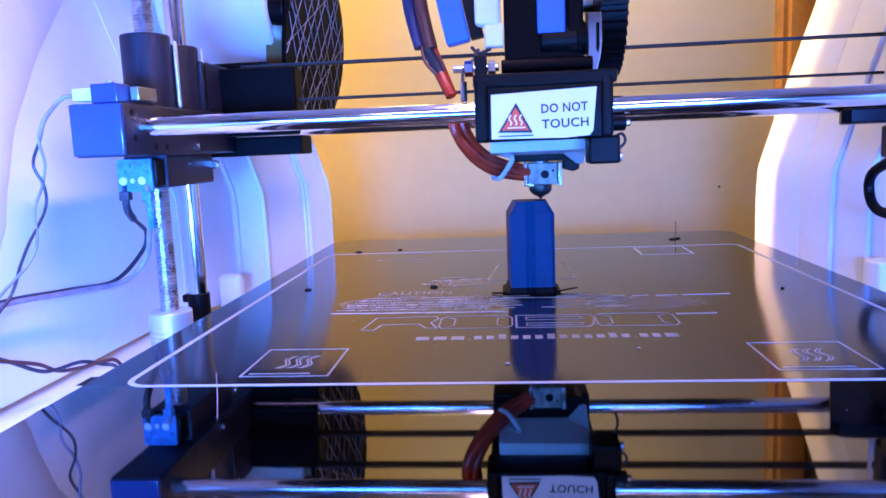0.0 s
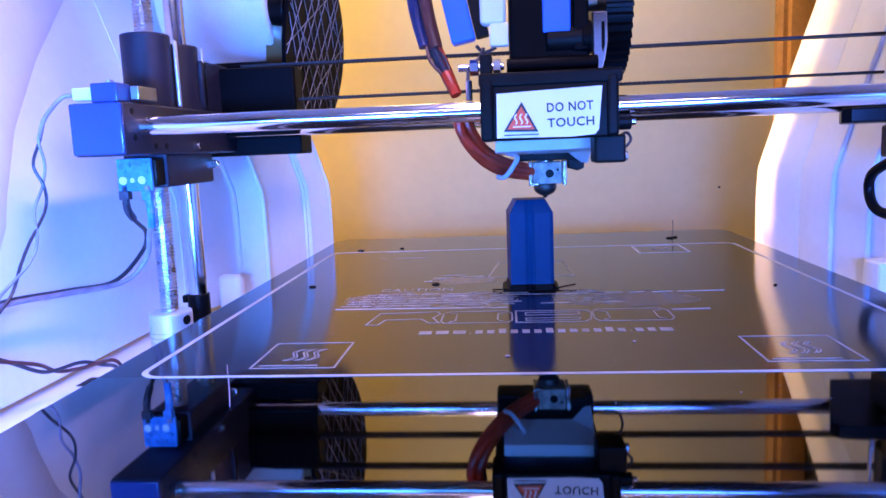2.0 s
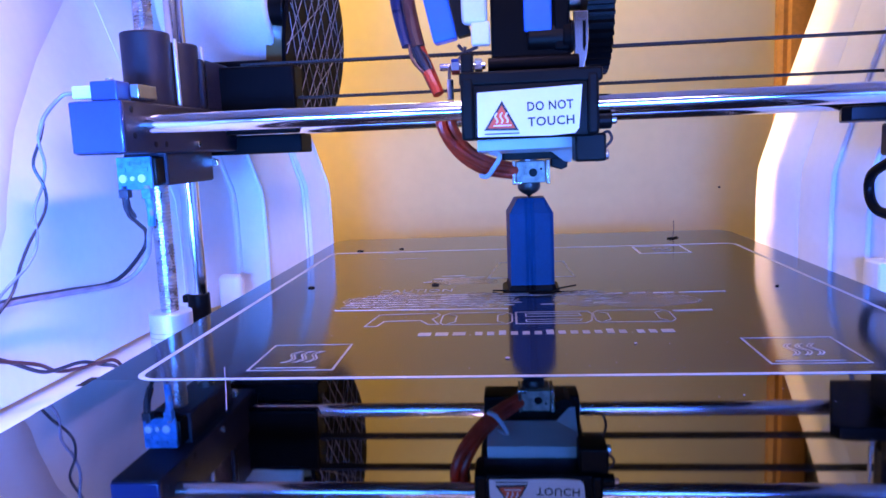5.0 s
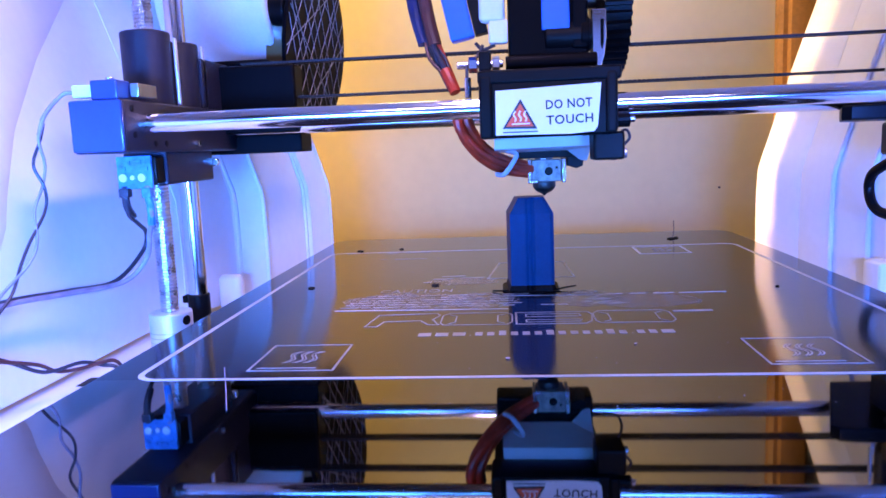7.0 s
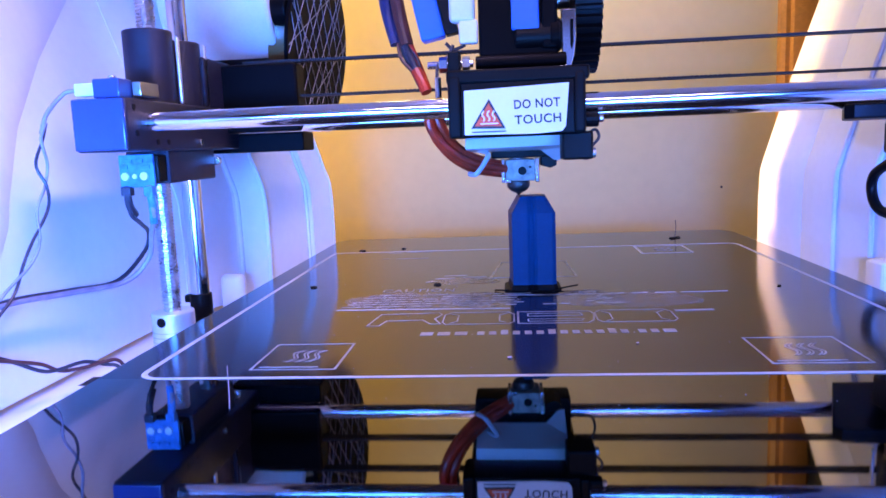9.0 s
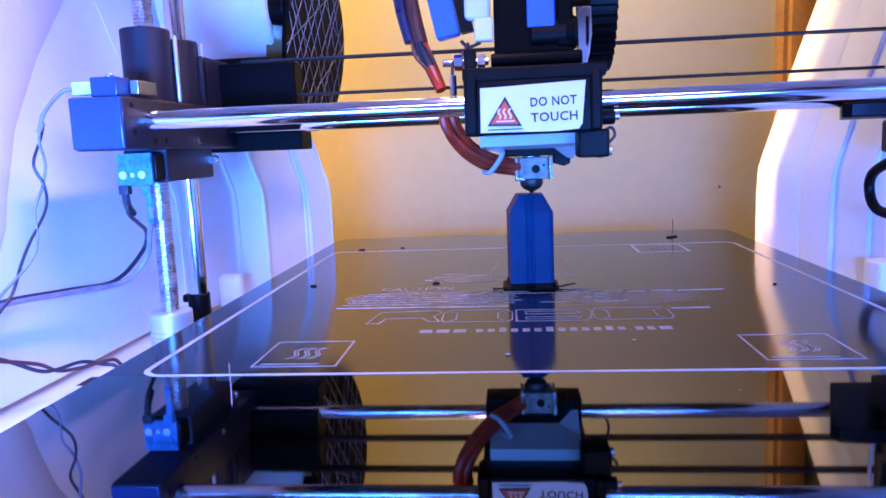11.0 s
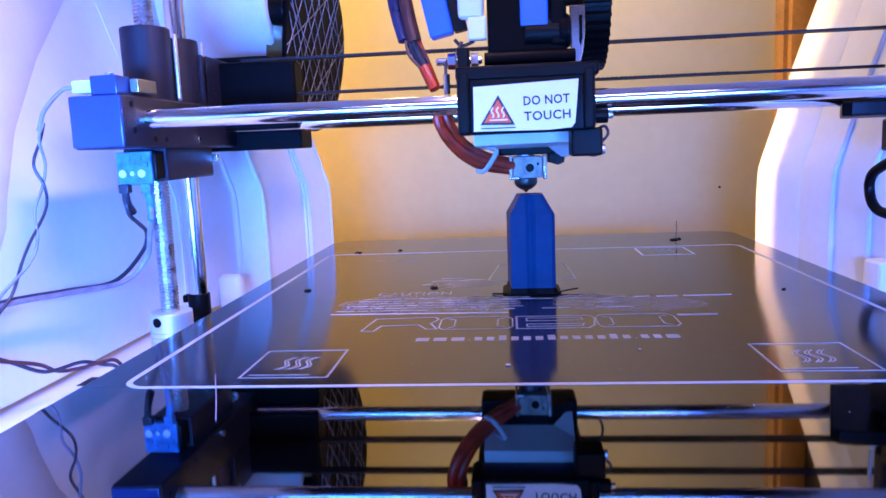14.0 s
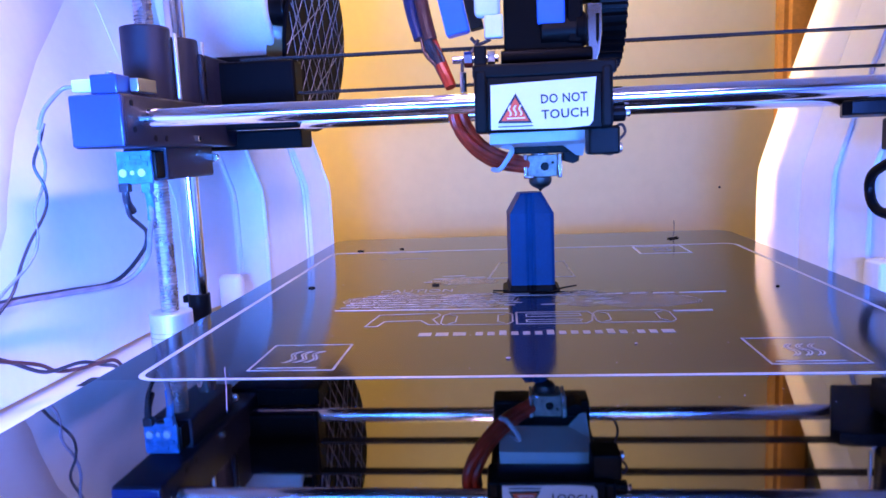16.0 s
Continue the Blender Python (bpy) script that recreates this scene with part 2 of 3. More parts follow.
def rounded(x0, x1, y0, y1, r, n=6):
    out = []
    for cx, cy, a0 in ((x1 - r, y0 + r, -90), (x1 - r, y1 - r, 0), (x0 + r, y1 - r, 90), (x0 + r, y0 + r, 180)):
        for i in range(n + 1):
            a = radians(a0 + 90 * i / n)
            out.append((cx + r * math.cos(a), cy + r * math.sin(a)))
    return out


# ---- the room ----
solo("table", box(-700, 700, -500, 758, -78, -58, 2), TABLE, kind="structure")
solo("wall_back", box(-1200, 1200, 760, 800, -800, 1300, 0), PAINT, kind="structure")
solo("wall_left", box(-1240, -1200, -900, 800, -800, 1300, 0), PAINT, kind="structure")
solo("wall_right", box(1200, 1240, -900, 800, -800, 1300, 0), PAINT, kind="structure")
solo("wall_front", box(-1240, 1240, -940, -900, -800, 1300, 0), TABLE, kind="structure")
solo("ceiling", box(-1240, 1240, -940, 800, 1300, 1340, 0), PAINT, kind="structure")
solo("floor", box(-1240, 1240, -940, 800, -840, -800, 0), TABLE, kind="structure")
trim_profile = [(262, 759.5), (262, 752), (266, 748), (270, 748), (272, 744), (282, 742), (296, 744), (300, 748), (300, 759.5)]
solo("trim", prism(trim_profile, "z", -58, 900), WOOD, kind="structure")
solo("wall_mark", cyl((211, 759.9, 15), (211, 758.6, 15), 1.2, 10, 0.3), DARKINK, "small dark nail head in the cream wall", "nail")

# ---- the white hood of the printer ----
shell = thing("printer_hood", (12, 330, -58), "glossy white plastic printer hood with stepped side panels, open behind", "printer hood")
PROFILE = [(-56, 0), (-26.5, 0), (20, 0), (42, 1), (52, 4), (81, 13), (115, 24), (156, 38), (200, 52), (240, 58), (280, 52), (305, 36), (322, 10)]


def sheet(plan, side, thick, bottom=-27):
    """A wall standing on a plan of (x, y), leaning outwards by the profile, thick millimetres deep on its far side."""
    own = bmesh.new()
    prof = [(z, d) for z, d in PROFILE if z >= bottom]
    grids = []
    for off in (0, thick):
        grids.append([[own.verts.new((x + side * (d + off), y, z)) for z, d in prof] for x, y in plan])
    n, k = len(plan), len(prof)
    for g in grids:
        for i in range(n - 1):
            for j in range(k - 1):
                own.faces.new((g[i][j], g[i + 1][j], g[i + 1][j + 1], g[i][j + 1]))
    a, b = grids
    for i in range(n - 1):
        own.faces.new((a[i][0], a[i + 1][0], b[i + 1][0], b[i][0]))
        own.faces.new((a[i][-1], a[i + 1][-1], b[i + 1][-1], b[i][-1]))
    for j in range(k - 1):
        own.faces.new((a[0][j], a[0][j + 1], b[0][j + 1], b[0][j]))
        own.faces.new((a[-1][j], a[-1][j + 1], b[-1][j + 1], b[-1][j]))
    return own


part("side_wall", sheet([(-200, -40), (-199, 110), (-198, 180), (-197, 300), (-197, 385), (-195, 397), (-190, 410)], -1, 4), WHITE, shell)
part("stepped_panel", sheet([(-191.5, 405), (-184, 430), (-177, 450), (-175, 452)], -1, 5), WHITE, shell)
part("stepped_panel", sheet([(-174.5, 452.5), (-161, 459), (-159.4, 460)], -1, 5), WHITE, shell)
part("stepped_panel", sheet([(-160.6, 460.5), (-158, 470), (-150.4, 512), (-149, 516)], -1, 5), WHITE, shell)
part("rear_rim", sheet([(-148, 516.5), (-145, 518), (-139.6, 533), (-136, 540), (-138, 546)], -1, 6), WHITE, shell)
part("wall_clip", box(-178, -163.5, 419, 428, -29.9, -5, 3.8, segs=4), WHITE, shell)
part("wall_clip", box(195, 207, 402, 421, -29.9, -4, 2.5, segs=3), WHITE, shell)
part("side_wall", sheet([(225, -40), (223, 110), (220, 250), (216, 395), (212, 408), (207.6, 428), (206.4, 436)], 1, 4), WHITE, shell)
part("stepped_panel", sheet([(206.8, 434.6), (206.2, 436), (203.4, 437), (202.8, 439), (198.6, 463.5), (198.2, 466)], 1, 5), WHITE, shell)
part("stepped_panel", sheet([(198.8, 464.6), (198.2, 466), (195.4, 467), (194.8, 469), (189.8, 498), (189.4, 502)], 1, 5), WHITE, shell)
part("rear_rim", sheet([(189.6, 498.5), (188.2, 501.5), (186.0, 509), (181.5, 526), (177.6, 536), (176.2, 540), (177.5, 546)], 1, 6), WHITE, shell)
for x, y, side, r in ((-175.3, 452.5, -1, 1.6), (-159.4, 460, -1, 1.4), (-148.5, 516.5, -1, 1.2), (-136.5, 541, -1, 1.5), (196.8, 466.6, 1, 1.5), (204.8, 436.6, 1, 1.5)):
    part("edge_bead", tube([(x + side * d, y, z) for z, d in PROFILE[1:-1]], r, 8, 3), WHITE, shell)
part("roof", box(-215, 240, -40, 546, 322, 327, 1.5), WHITE, shell)
part("unseen_header", box(-215, 240, -46, -41, 190, 327, 1.5), WHITE, shell)
part("base_deck", box(-215, 240, 60, 546, -57.5, -30, 1.5), WHITE, shell)
for x, y, w, d in ((-188.5, 295, 3.4, 6.0), (-185.8, 259.5, 2.4, 3.0), (-184.6, 246, 2.0, 4.0)):
    part("deck_slot", box(x - w / 2, x + w / 2, y - d, y + d, -31, -29.85, 0), BLACK, shell)
front = bmesh.new()
rows = []
for z, d in PROFILE[1:11]:
    edge = np.interp(z, (-27, 33, 60, 74, 86, 102, 125, 152, 200, 250), (222, 262, 279, 290, 302, 318, 346, 382, 448, 520))
    rows.append([front.verts.new((-197.2 - d + o, y, z)) for o, y in ((3.2, 112), (3.2, edge - 34), (2.8, edge - 18), (1.8, edge - 8), (0.6, edge - 1), (-0.6, edge + 3))])
for a, b in zip(rows, rows[1:]):
    for k in range(5):
        front.faces.new((a[k], a[k + 1], b[k + 1], b[k]))
part("front_lip", front, WHITE, shell)

# ---- the bed ----
bed = thing("print_bed", (12, 340, -30), "dark mirror-like glass print bed with white printed outline and symbols", "print bed")
part("plate", prism(rounded(-129, 153, 60, 527, 14), "z", -4, 0), GLASS, bed)
part("slide_block", box(-60, -30, 250, 420, -29.8, -4.2, 2), BLACK, bed)
part("slide_block", box(54, 84, 250, 420, -29.8, -4.2, 2), BLACK, bed)
part("film", prism([(-128.7, 199.2), (152.7, 199.2)] + rounded(-128.7, 152.7, 300, 526.7, 13.7)[7:21], "z", -0.01, 0.012), FILM, bed, "slightly matte film on the heated area")
ink = 0.12
part("printed_outline", stroke(rounded(-116.2, 137.8, 198.6, 457.5, 7), 1.9, 0.02, ink, True), INK, bed, "white printed border line")


def heat_symbol(x0, y0, w, d, turn=0):
    p = part("heat_symbol", stroke([(x0, y0), (x0 + w, y0), (x0 + w, y0 + d), (x0, y0 + d)], 1.4 if turn else 0.8, 0.02, ink, True), INK if turn else LOGO, bed, "white printed square with three wavy heat lines")
    if turn == 0:
        part("bar", stroke([(x0 + 2, y0 + 2.6), (x0 + w - 6, y0 + 2.6)], 0.9, 0.02, ink), LOGO, p)
    for i in range(3):
        for side in (-0.55, 0.55):
            wave = [(x0 + w / 2 - 4.6 + 3.6 * i + side + 1.5 * math.sin(j / 10 * 2 * math.pi) + 0.3 * j, y0 + 8 + j * 1.3) for j in range(11)]
            part("wavy_line", stroke(wave, 0.55, 0.02, ink), LOGO, p)


heat_symbol(-83, 206.5, 27, 29)
heat_symbol(75, 207.5, 28, 28.4)
heat_symbol(75.3, 424.2, 28.8, 28.4, 1)
for x0, x1, y in ((-80, -72, 452), (-68, -52, 453), (-80, -76, 428), (-71, -51, 427)):
    part("worn_line", stroke([(x0, y), (x1, y + 0.4)], 0.8, 0.02, ink), WORN_INK, bed)

# the outlined shapes of the maker's mark
def glyph(points, w=0.75):
    part("logo_shape", stroke(points, w, 0.02, ink, True), LOGO, bed)


glyph([(-56.5, 260.3), (-51.8, 260), (-50.2, 267.8), (-36, 268.6), (-32.4, 262), (-28.4, 261.8), (-31.4, 270), (-29, 277), (-30.6, 280.4), (-54, 279)])
for x0, x1 in ((-27.8, -0.4), (31.0, 60.2)):
    glyph([(x0 + 1.4, 261), (x1 - 2, 260.6), (x1, 264), (x1, 276), (x1 - 2.4, 280), (x0 + 2.4, 280), (x0, 276), (x0, 264)], 0.6)
    for way in ([(x0 + 3, 262.5), (x0 + 5.6, 265), (x0 + 5.6, 275), (x0 + 2.6, 277.5)], [(x1 - 3, 262.5), (x1 - 5.6, 265), (x1 - 5.6, 275), (x1 - 2.6, 277.5)]):
        part("logo_shape", stroke(way, 0.55, 0.02, ink), LOGO, bed)
glyph([(1.2, 260.6), (27, 260.2), (29.4, 264), (30.6, 274), (29.4, 279), (1.1, 279.6)])
glyph([(5, 263.6), (25, 263.6), (26, 266.6), (5, 267.2)], 0.6)
glyph([(5, 272), (26, 272), (25.6, 276), (5, 276.4)], 0.6)
part("printed_bar", stroke([(62, 277.6), (77, 278)], 2.6, 0.02, ink), LOGO, bed)
# the maker's web address as a row of small plain bars
x = -34.5
for i in range(21):
    w = 5.6 if i < 3 else 1.3 if i in (3, 17) else 5.4 if i == 20 else 3.6
    h = 1.2 if w < 2 else 6.2 if i in (6, 10, 15) else 4.6
    part("printed_bar", stroke([(x + 0.25, 244.9 + h / 2), (x + w - 0.75, 244.9 + h / 2)], h, 0.02, ink), LOGO, bed)
    x += w + 0.62
caution = Matrix.Translation((-62, 324, 0.06))
part("lettering", lettering("CAUTION", 9.5, caution, 34, 0.05), WORN_INK, bed, "worn white printed word")
rng = random.Random(4)
for row in range(6):
    y = 316.5 - row * 4.6
    x = -66 - row * 1.6 + rng.uniform(-1, 1)
    while x < 40:
        w = rng.uniform(3, 13)
        if rng.random() < (0.94 if x < -2 else 0.45 if x > 22 else 0.25):
            part("printed_bar", stroke([(x, y), (x + w, y + rng.uniform(-0.15, 0.15))], rng.uniform(0.7, 1.5), 0.02, ink), WORN_INK, bed)
        x += w + rng.uniform(0.5, 1.4)
# a thin haze of dried glue over the worn print
for i, (cx, cy, rx, ry) in enumerate(((-45, 304, 30, 18), (-14, 303, 16, 17), (32, 305, 17, 16), (55, 300, 22, 16), (-24, 350, 18, 10))):
    patch = [(cx + rx * (1 + 0.1 * math.sin(3 * a + i)) * math.cos(a), cy + ry * (1 + 0.1 * math.sin(4 * a + i)) * math.sin(a)) for a in [j * math.pi / 12 for j in range(24)]]
    part("glue_haze", prism(patch, "z", 0.122 + 0.004 * i, 0.124 + 0.004 * i), HAZE, bed)
# small flecks of dried glue beside the print
for i in range(14):
    cx, cy = rng.choice((rng.uniform(-22, -8), rng.uniform(24, 44))), rng.uniform(290, 318)
    fleck = [(cx + rng.uniform(0.5, 1.6) * math.cos(a), cy + rng.uniform(0.5, 1.8) * math.sin(a)) for a in [k * math.pi / 4 for k in range(8)]]
    part("glue_fleck", prism(fleck, "z", 0.02, ink), LOGO, bed)
for x0, x1 in ((20, 34), (37, 48), (51, 58), (61, 70), (72, 92)):
    part("printed_bar", stroke([(x0, 312), (x1, 312.6)], 1.3, 0.02, ink), INK, bed)
part("printed_bar", stroke([(-75, 288.4), (-2, 286.6)], 1.3, 0.02, ink), INK, bed)
part("printed_bar", stroke([(-4, 313.0), (24, 312.0)], 1.2, 0.02, ink), INK, bed)
part("triangle_mark", stroke([(-12, 356), (31, 356), (29, 404), (-7, 404)], 1.0, 0.02, ink, True), WORN_INK, bed)
for x0, x1, y in ((-40, -30, 357), (-26, -14, 359), (-36, -24, 364), (-44, -40, 348)):
    part("worn_line", stroke([(x0, y), (x1, y + 1)], 1.6, 0.02, ink), WORN_INK, bed)

# bits of old plastic on the bed
for x, y, s in ((-99.7, 465, 2.4), (-37.4, 340.5, 2.0), (-99, 340.4, 1.8), (-73, 470.6, 1.6), (105.8, 486, 2.6), (116.4, 321, 1.0), (109.5, 489, 2.0), (40, 231, 0.6), (-70, 300, 0.6), (-2, 216, 0.8)):
    crumb = bmesh.new()
    bmesh.ops.create_icosphere(crumb, subdivisions=2, radius=s)
    for v in crumb.verts:
        v.co *= 0.75 + 0.4 * noise.noise(v.co * 0.9 + Vector((x, y, 0)))
        v.co = Vector((v.co.x * 1.3 + x, v.co.y + y, max(0.0, v.co.z * 0.45 + 0.3)))
    tagged(part("plastic_crumb", crumb, BLACK if s > 0.9 else LILAC, bed), "small crumb of old plastic")
dust = bmesh.new()
for i in range(110):
    x, y, r = rng.uniform(-124, 134) if i < 80 else rng.uniform(-124, -60), rng.uniform(165, 500) if i < 80 else rng.uniform(205, 300), rng.uniform(0.10, 0.26)
    bmesh.ops.create_icosphere(dust, subdivisions=1, radius=r, matrix=Matrix.Translation((x, y, r * 0.4)))
tagged(part("dust", dust, LILAC, bed, "scattered pale specks of dust"), kind="stuff")
part("stray_strand", tube([(-91.7, 209.8, 0.3), (-88, 201, 0.9), (-82.5, 188, 0.5), (-76, 172, 0.3)], 0.15, 6), LILAC, bed, "thin white strand of plastic")
part("stray_strand", tube([(108, 490, 0.3), (108.5, 489, 6), (108, 488, 12)], 0.22, 6), WIRE, bed, "thin upright strand of plastic")

# ---- the printed thing ----
printed = thing("printed_tower", (8.6, 331, 0), "half-printed blue plastic tower with chamfered edges on a dark brim", "3D print")
CX, CY = 8.6, 331.0


def ring(h, c, groove=0.7):
    """A chamfered square of half width h with a shallow groove down its front and back."""
    return [(CX + u, CY + v) for u, v in ((-h + c, -h), (-2.2, -h), (-1.0, -h + groove), (0.0, -h + groove * 0.3), (1.0, -h + groove), (2.2, -h), (h - c, -h),
                                          (h, -h + c), (h, h - c), (h - c, h), (-h + c, h), (-h, h - c))]


def half(z):
    return 10.6 if z < 35.5 else 10.6 - (z - 35.5) * 0.56


def loft(levels):
    own = bmesh.new()
    rings = [[own.verts.new((x, y, z)) for x, y in ring(h, 1.6)] for z, h in levels]
    k = len(rings[0])
    for a, b in zip(rings, rings[1:]):
        for i in range(k):
            own.faces.new((a[i], a[(i + 1) % k], b[(i + 1) % k], b[i]))
    own.faces.new(rings[0][::-1])
    own.faces.new(rings[-1])
    return own


TOP0, TOP1, LAYERS = 41.0, 44.6, 18
STEP = (TOP1 - TOP0) / LAYERS
part("foot", loft([(0.3, 11.4), (1.6, 11.3), (2.9, 10.7)]), MATTE, printed, "dark scorched foot")
part("body", loft([(2.8, 10.6), (35.5, 10.6), (TOP0, half(TOP0))]), BLUE, printed)
layers = [part("layer", loft([(TOP0 + i * STEP, half(TOP0 + i * STEP)), (TOP0 + (i + 1) * STEP, half(TOP0 + (i + 1) * STEP))]), BLUE, printed) for i in range(LAYERS)]
part("brim", prism(rounded(-4.5, 21.5, 318, 344, 5), "z", 0.13, 0.5, 0.15), MATTE, printed, "thin dark brim")
part("brim_curl", tube([(-9, 322, 0.5), (-5, 320, 0.8), (-2, 321, 0.5)], 0.4, 6), BLACK, printed)
part("brim_curl", tube([(19, 321, 0.5), (23, 323, 1.0), (29, 325, 1.6)], 0.4, 6), BLACK, printed)

# ---- screw, guide rod ----
screw = thing("lead_screw", (-165, 331, -30), "threaded steel lead screw in an aluminium shaft coupler", "lead screw")
thread = bmesh.new()
TURN, SEG, Z0, Z1 = 1.6, 14, -8, 300
prev = None
for i in range(int((Z1 - Z0) / TURN * 4) + 1):
    z = Z0 + i * TURN / 4
    r = 4.4 - 0.5 * (i % 4 in (1, 2))
    cur = [thread.verts.new((-165 + r * math.cos(2 * math.pi * k / SEG), 331 + r * math.sin(2 * math.pi * k / SEG), z + TURN * k / SEG)) for k in range(SEG)]
    if prev:
        for k in range(SEG - 1):
            thread.faces.new((prev[k], prev[k + 1], cur[k + 1], cur[k]))
        thread.faces.new((prev[SEG - 1], prev[0], cur[0], cur[SEG - 1]))
    prev = cur
part("threaded_rod", thread, DARKSTEEL, screw)
coupler = part("coupler", cyl((-165, 331, -29.9), (-165, 331, -6.5), 10, 32, 0.8), ALU, screw, "silver shaft coupler")
part("set_screw", cyl((-165, 322.0, -10.4), (-165, 320.85, -10.4), 2.4, 16, 0.3), BLACK, coupler)
for z in (-15.6, -18.0, -20.4, -22.8):
    part("groove", cyl((-165, 331, z - 0.45), (-165, 331, z), 10.1, 32, 0.05), STEEL, coupler)
guide = thing("guide_rod", (-163.8, 361, -30), "upright polished steel guide rod in a black foot clamp", "guide rod")
part("rod", cyl((-163.8, 361, -14), (-163.8, 361, 310), 4.8, 28, 0.4), CHROME, guide)
clamp = part("foot_clamp", cyl((-163.8, 361, -29.9), (-163.8, 361, -4), 5.7, 20, 0.8), BLACK, guide)
part("clamp_tab", box(-171.6, -168, 358, 363, -8.6, -4.6, 0.7), BLACK, clamp)

# ---- the gantry ----
gantry = thing("x_gantry", (12, 340, 80), "horizontal printer gantry with two polished rods and a toothed belt", "printer gantry")
part("front_rod", cyl((-154, 295, 79.6), (195, 295, 79.6), 4.0, 32, 0.5), CHROME, gantry, "polished steel rod")
part("rear_rod", cyl((-154, 393, 79.5), (195, 393, 79.5), 4.0, 32, 0.5), CHROME, gantry, "polished steel rod")


def belt(z, up):
    own = box(-142, 205, 388.5, 395.5, z - 0.55, z + 0.55, 0)
    for i in range(110):
        xx = -140 + i * 2.3
        box(xx, xx + 1.2, 388.6, 395.4, z - (0.8 if up else 0.5), z + (0.5 if up else 0.8), 0, own)
    return own


part("belt_upper_run", belt(113.3, True), RUBBER, gantry, "black toothed belt")
part("belt_lower_run", belt(94.6, False), RUBBER, gantry, "black toothed belt")


def x_end(side, xi):
    """The block that carries the rod ends: side -1 or 1, xi: its inner face."""
    a, b = sorted((xi, xi + side * 23))
    end = part("x_end", box(a, b, 280, 406 if side < 0 else 352, 67.8, 89.2, 1.6, segs=3), GREY, gantry, "dark grey printed plastic rod holder")
    c = xi + side * 14
    part("nut_tower", cyl((c, 331, 88.5), (c, 331, 122.5), 11, 20, 0.9), GREY, end)
    part("bearing_tower", cyl((c, 361, 88.5), (c, 361, 121), 11, 20, 0.9), GREY, end)
    e = xi + side * (1.2 if side < 0 else 22)
    part("rear_web", box(min(e, e + side * 12), max(e, e + side * 12), 362, 398, 89, 114, 1.0), GREY, end)
    part("lower_bearing", box(c - 10.5, c + 10.5, 320, 372, 53, 68.2, 1.2), GREY, end)
    for y in (331, 361):
        s = xi + side * 2.6
        part("pale_strip", box(min(s, s - side * 1.4), max(s, s - side * 1.4), y + 3, y + 5.4, 89.5, 120, 0.5), ALU, end)
    part("clamp_screw", cyl((xi + side * 1, 346, 71.5), (xi - side * 1.6, 346, 71.5), 1.5, 12, 0.3), CHROME, end)
    for y, z in ((286, 85.5), (287, 75.0), (304, 71.5), (314, 71.5)):
        part("screw_hole", cyl((xi + side * 1, y, z), (xi - side * 0.25, y, z), 1.4, 12, 0.1), BLACK, end)
    if side < 0:
        part("clamp_screw", cyl((xi - 3, 371.5, 62), (xi - 3, 374.5, 62), 2.2, 10, 0.4), CHROME, end)
    return end


left_end = x_end(-1, -151)
right_end = x_end(1, 175)
part("rod_clamp", prism([(175, 409), (148.5, 345), (151, 340.5), (158, 339), (174.4, 339), (174.4, 352.4), (200, 352.4), (200, 409)], "z", 69.5, 76.2, 0.9), BLACK, right_end)
part("end_plate", box(-173, -151.4, 278.2, 280.3, 68.4, 88.8, 0.7), DARK_BLUE_LIT, left_end, "smooth dark end plate, blue light painted in")
motor = part("belt_motor", box(-168, -130, 400, 442, 74, 117, 2.0), MATTE, gantry, "black stepper motor")
part("motor_bracket", box(-168, -114, 398.5, 420, 65.6, 76, 1.0), MATTE, motor)
part("belt_cover", box(-168, -111.5, 384, 399.5, 76.2, 112.0, 1.5), MATTE, motor)
part("idler", cyl((205, 387, 104), (205, 398, 104), 9.0, 24, 0.5), ALU, gantry)
board = part("end_stop_board", box(-173.5, -157.5, 310.5, 312.2, 52, 66.5, 0.3), PCB, gantry, "blue end-stop circuit board with solder dots")
for xx in (-170.6, -161.9):
    part("solder_dot", cyl((xx, 310.7, 57), (xx, 309.3, 57), 1.9, 14, 0.5), FLAP, board)
part("solder_dot", cyl((-166.3, 310.7, 57), (-166.3, 309.6, 57), 1.1, 12, 0.3), FLAP, board)
for xx, zz, w in ((-171, 63.6, 4), (-165.5, 63.8, 3.5), (-160.5, 63.2, 3), (-171.5, 61, 2.2), (-163, 60.8, 4)):
    part("chip", box(xx - 0.3, xx + w, 309.8, 310.8, zz - 0.9, zz + 0.9, 0.2), PCB, board)
part("board_mount", box(-171, -156, 312.2, 321, 54, 66, 0.8), BLACK, board)
part("board_plug", box(-172.5, -168, 308, 312, 48.5, 52.5, 0.5), WIRE, board)
part("board_plug", box(-162, -157.8, 308, 312, 48.0, 52.5, 0.5), PCB, board)
part("lead_sleeve", tube([(-170.5, 310, 50), (-170.2, 310.5, 44), (-171.5, 317, 39.5)], 1.7, 8), WIRE, board)
part("lead_sleeve", tube([(-160, 310, 50), (-159.2, 310, 43), (-160.5, 312, 36)], 1.8, 8), PCB, board)
switch = part("micro_switch", box(-166, -154.8, 283, 294, 89.3, 97, 0.6), DARK_BLUE_LIT, gantry, "dark micro switch with steel lever, blue light painted in")
part("lever", box(-154, -150.5, 292, 308, 90.5, 96, 0.3), STEEL, switch)
part("plug", box(-174.5, -166.2, 284, 290, 90.4, 95.6, 0.7), FLAP, switch, "white wire plug")
part("screw_head", cyl((-160, 288, 96.8), (-160, 288, 98.4), 1.6, 12, 0.3), STEEL, switch)
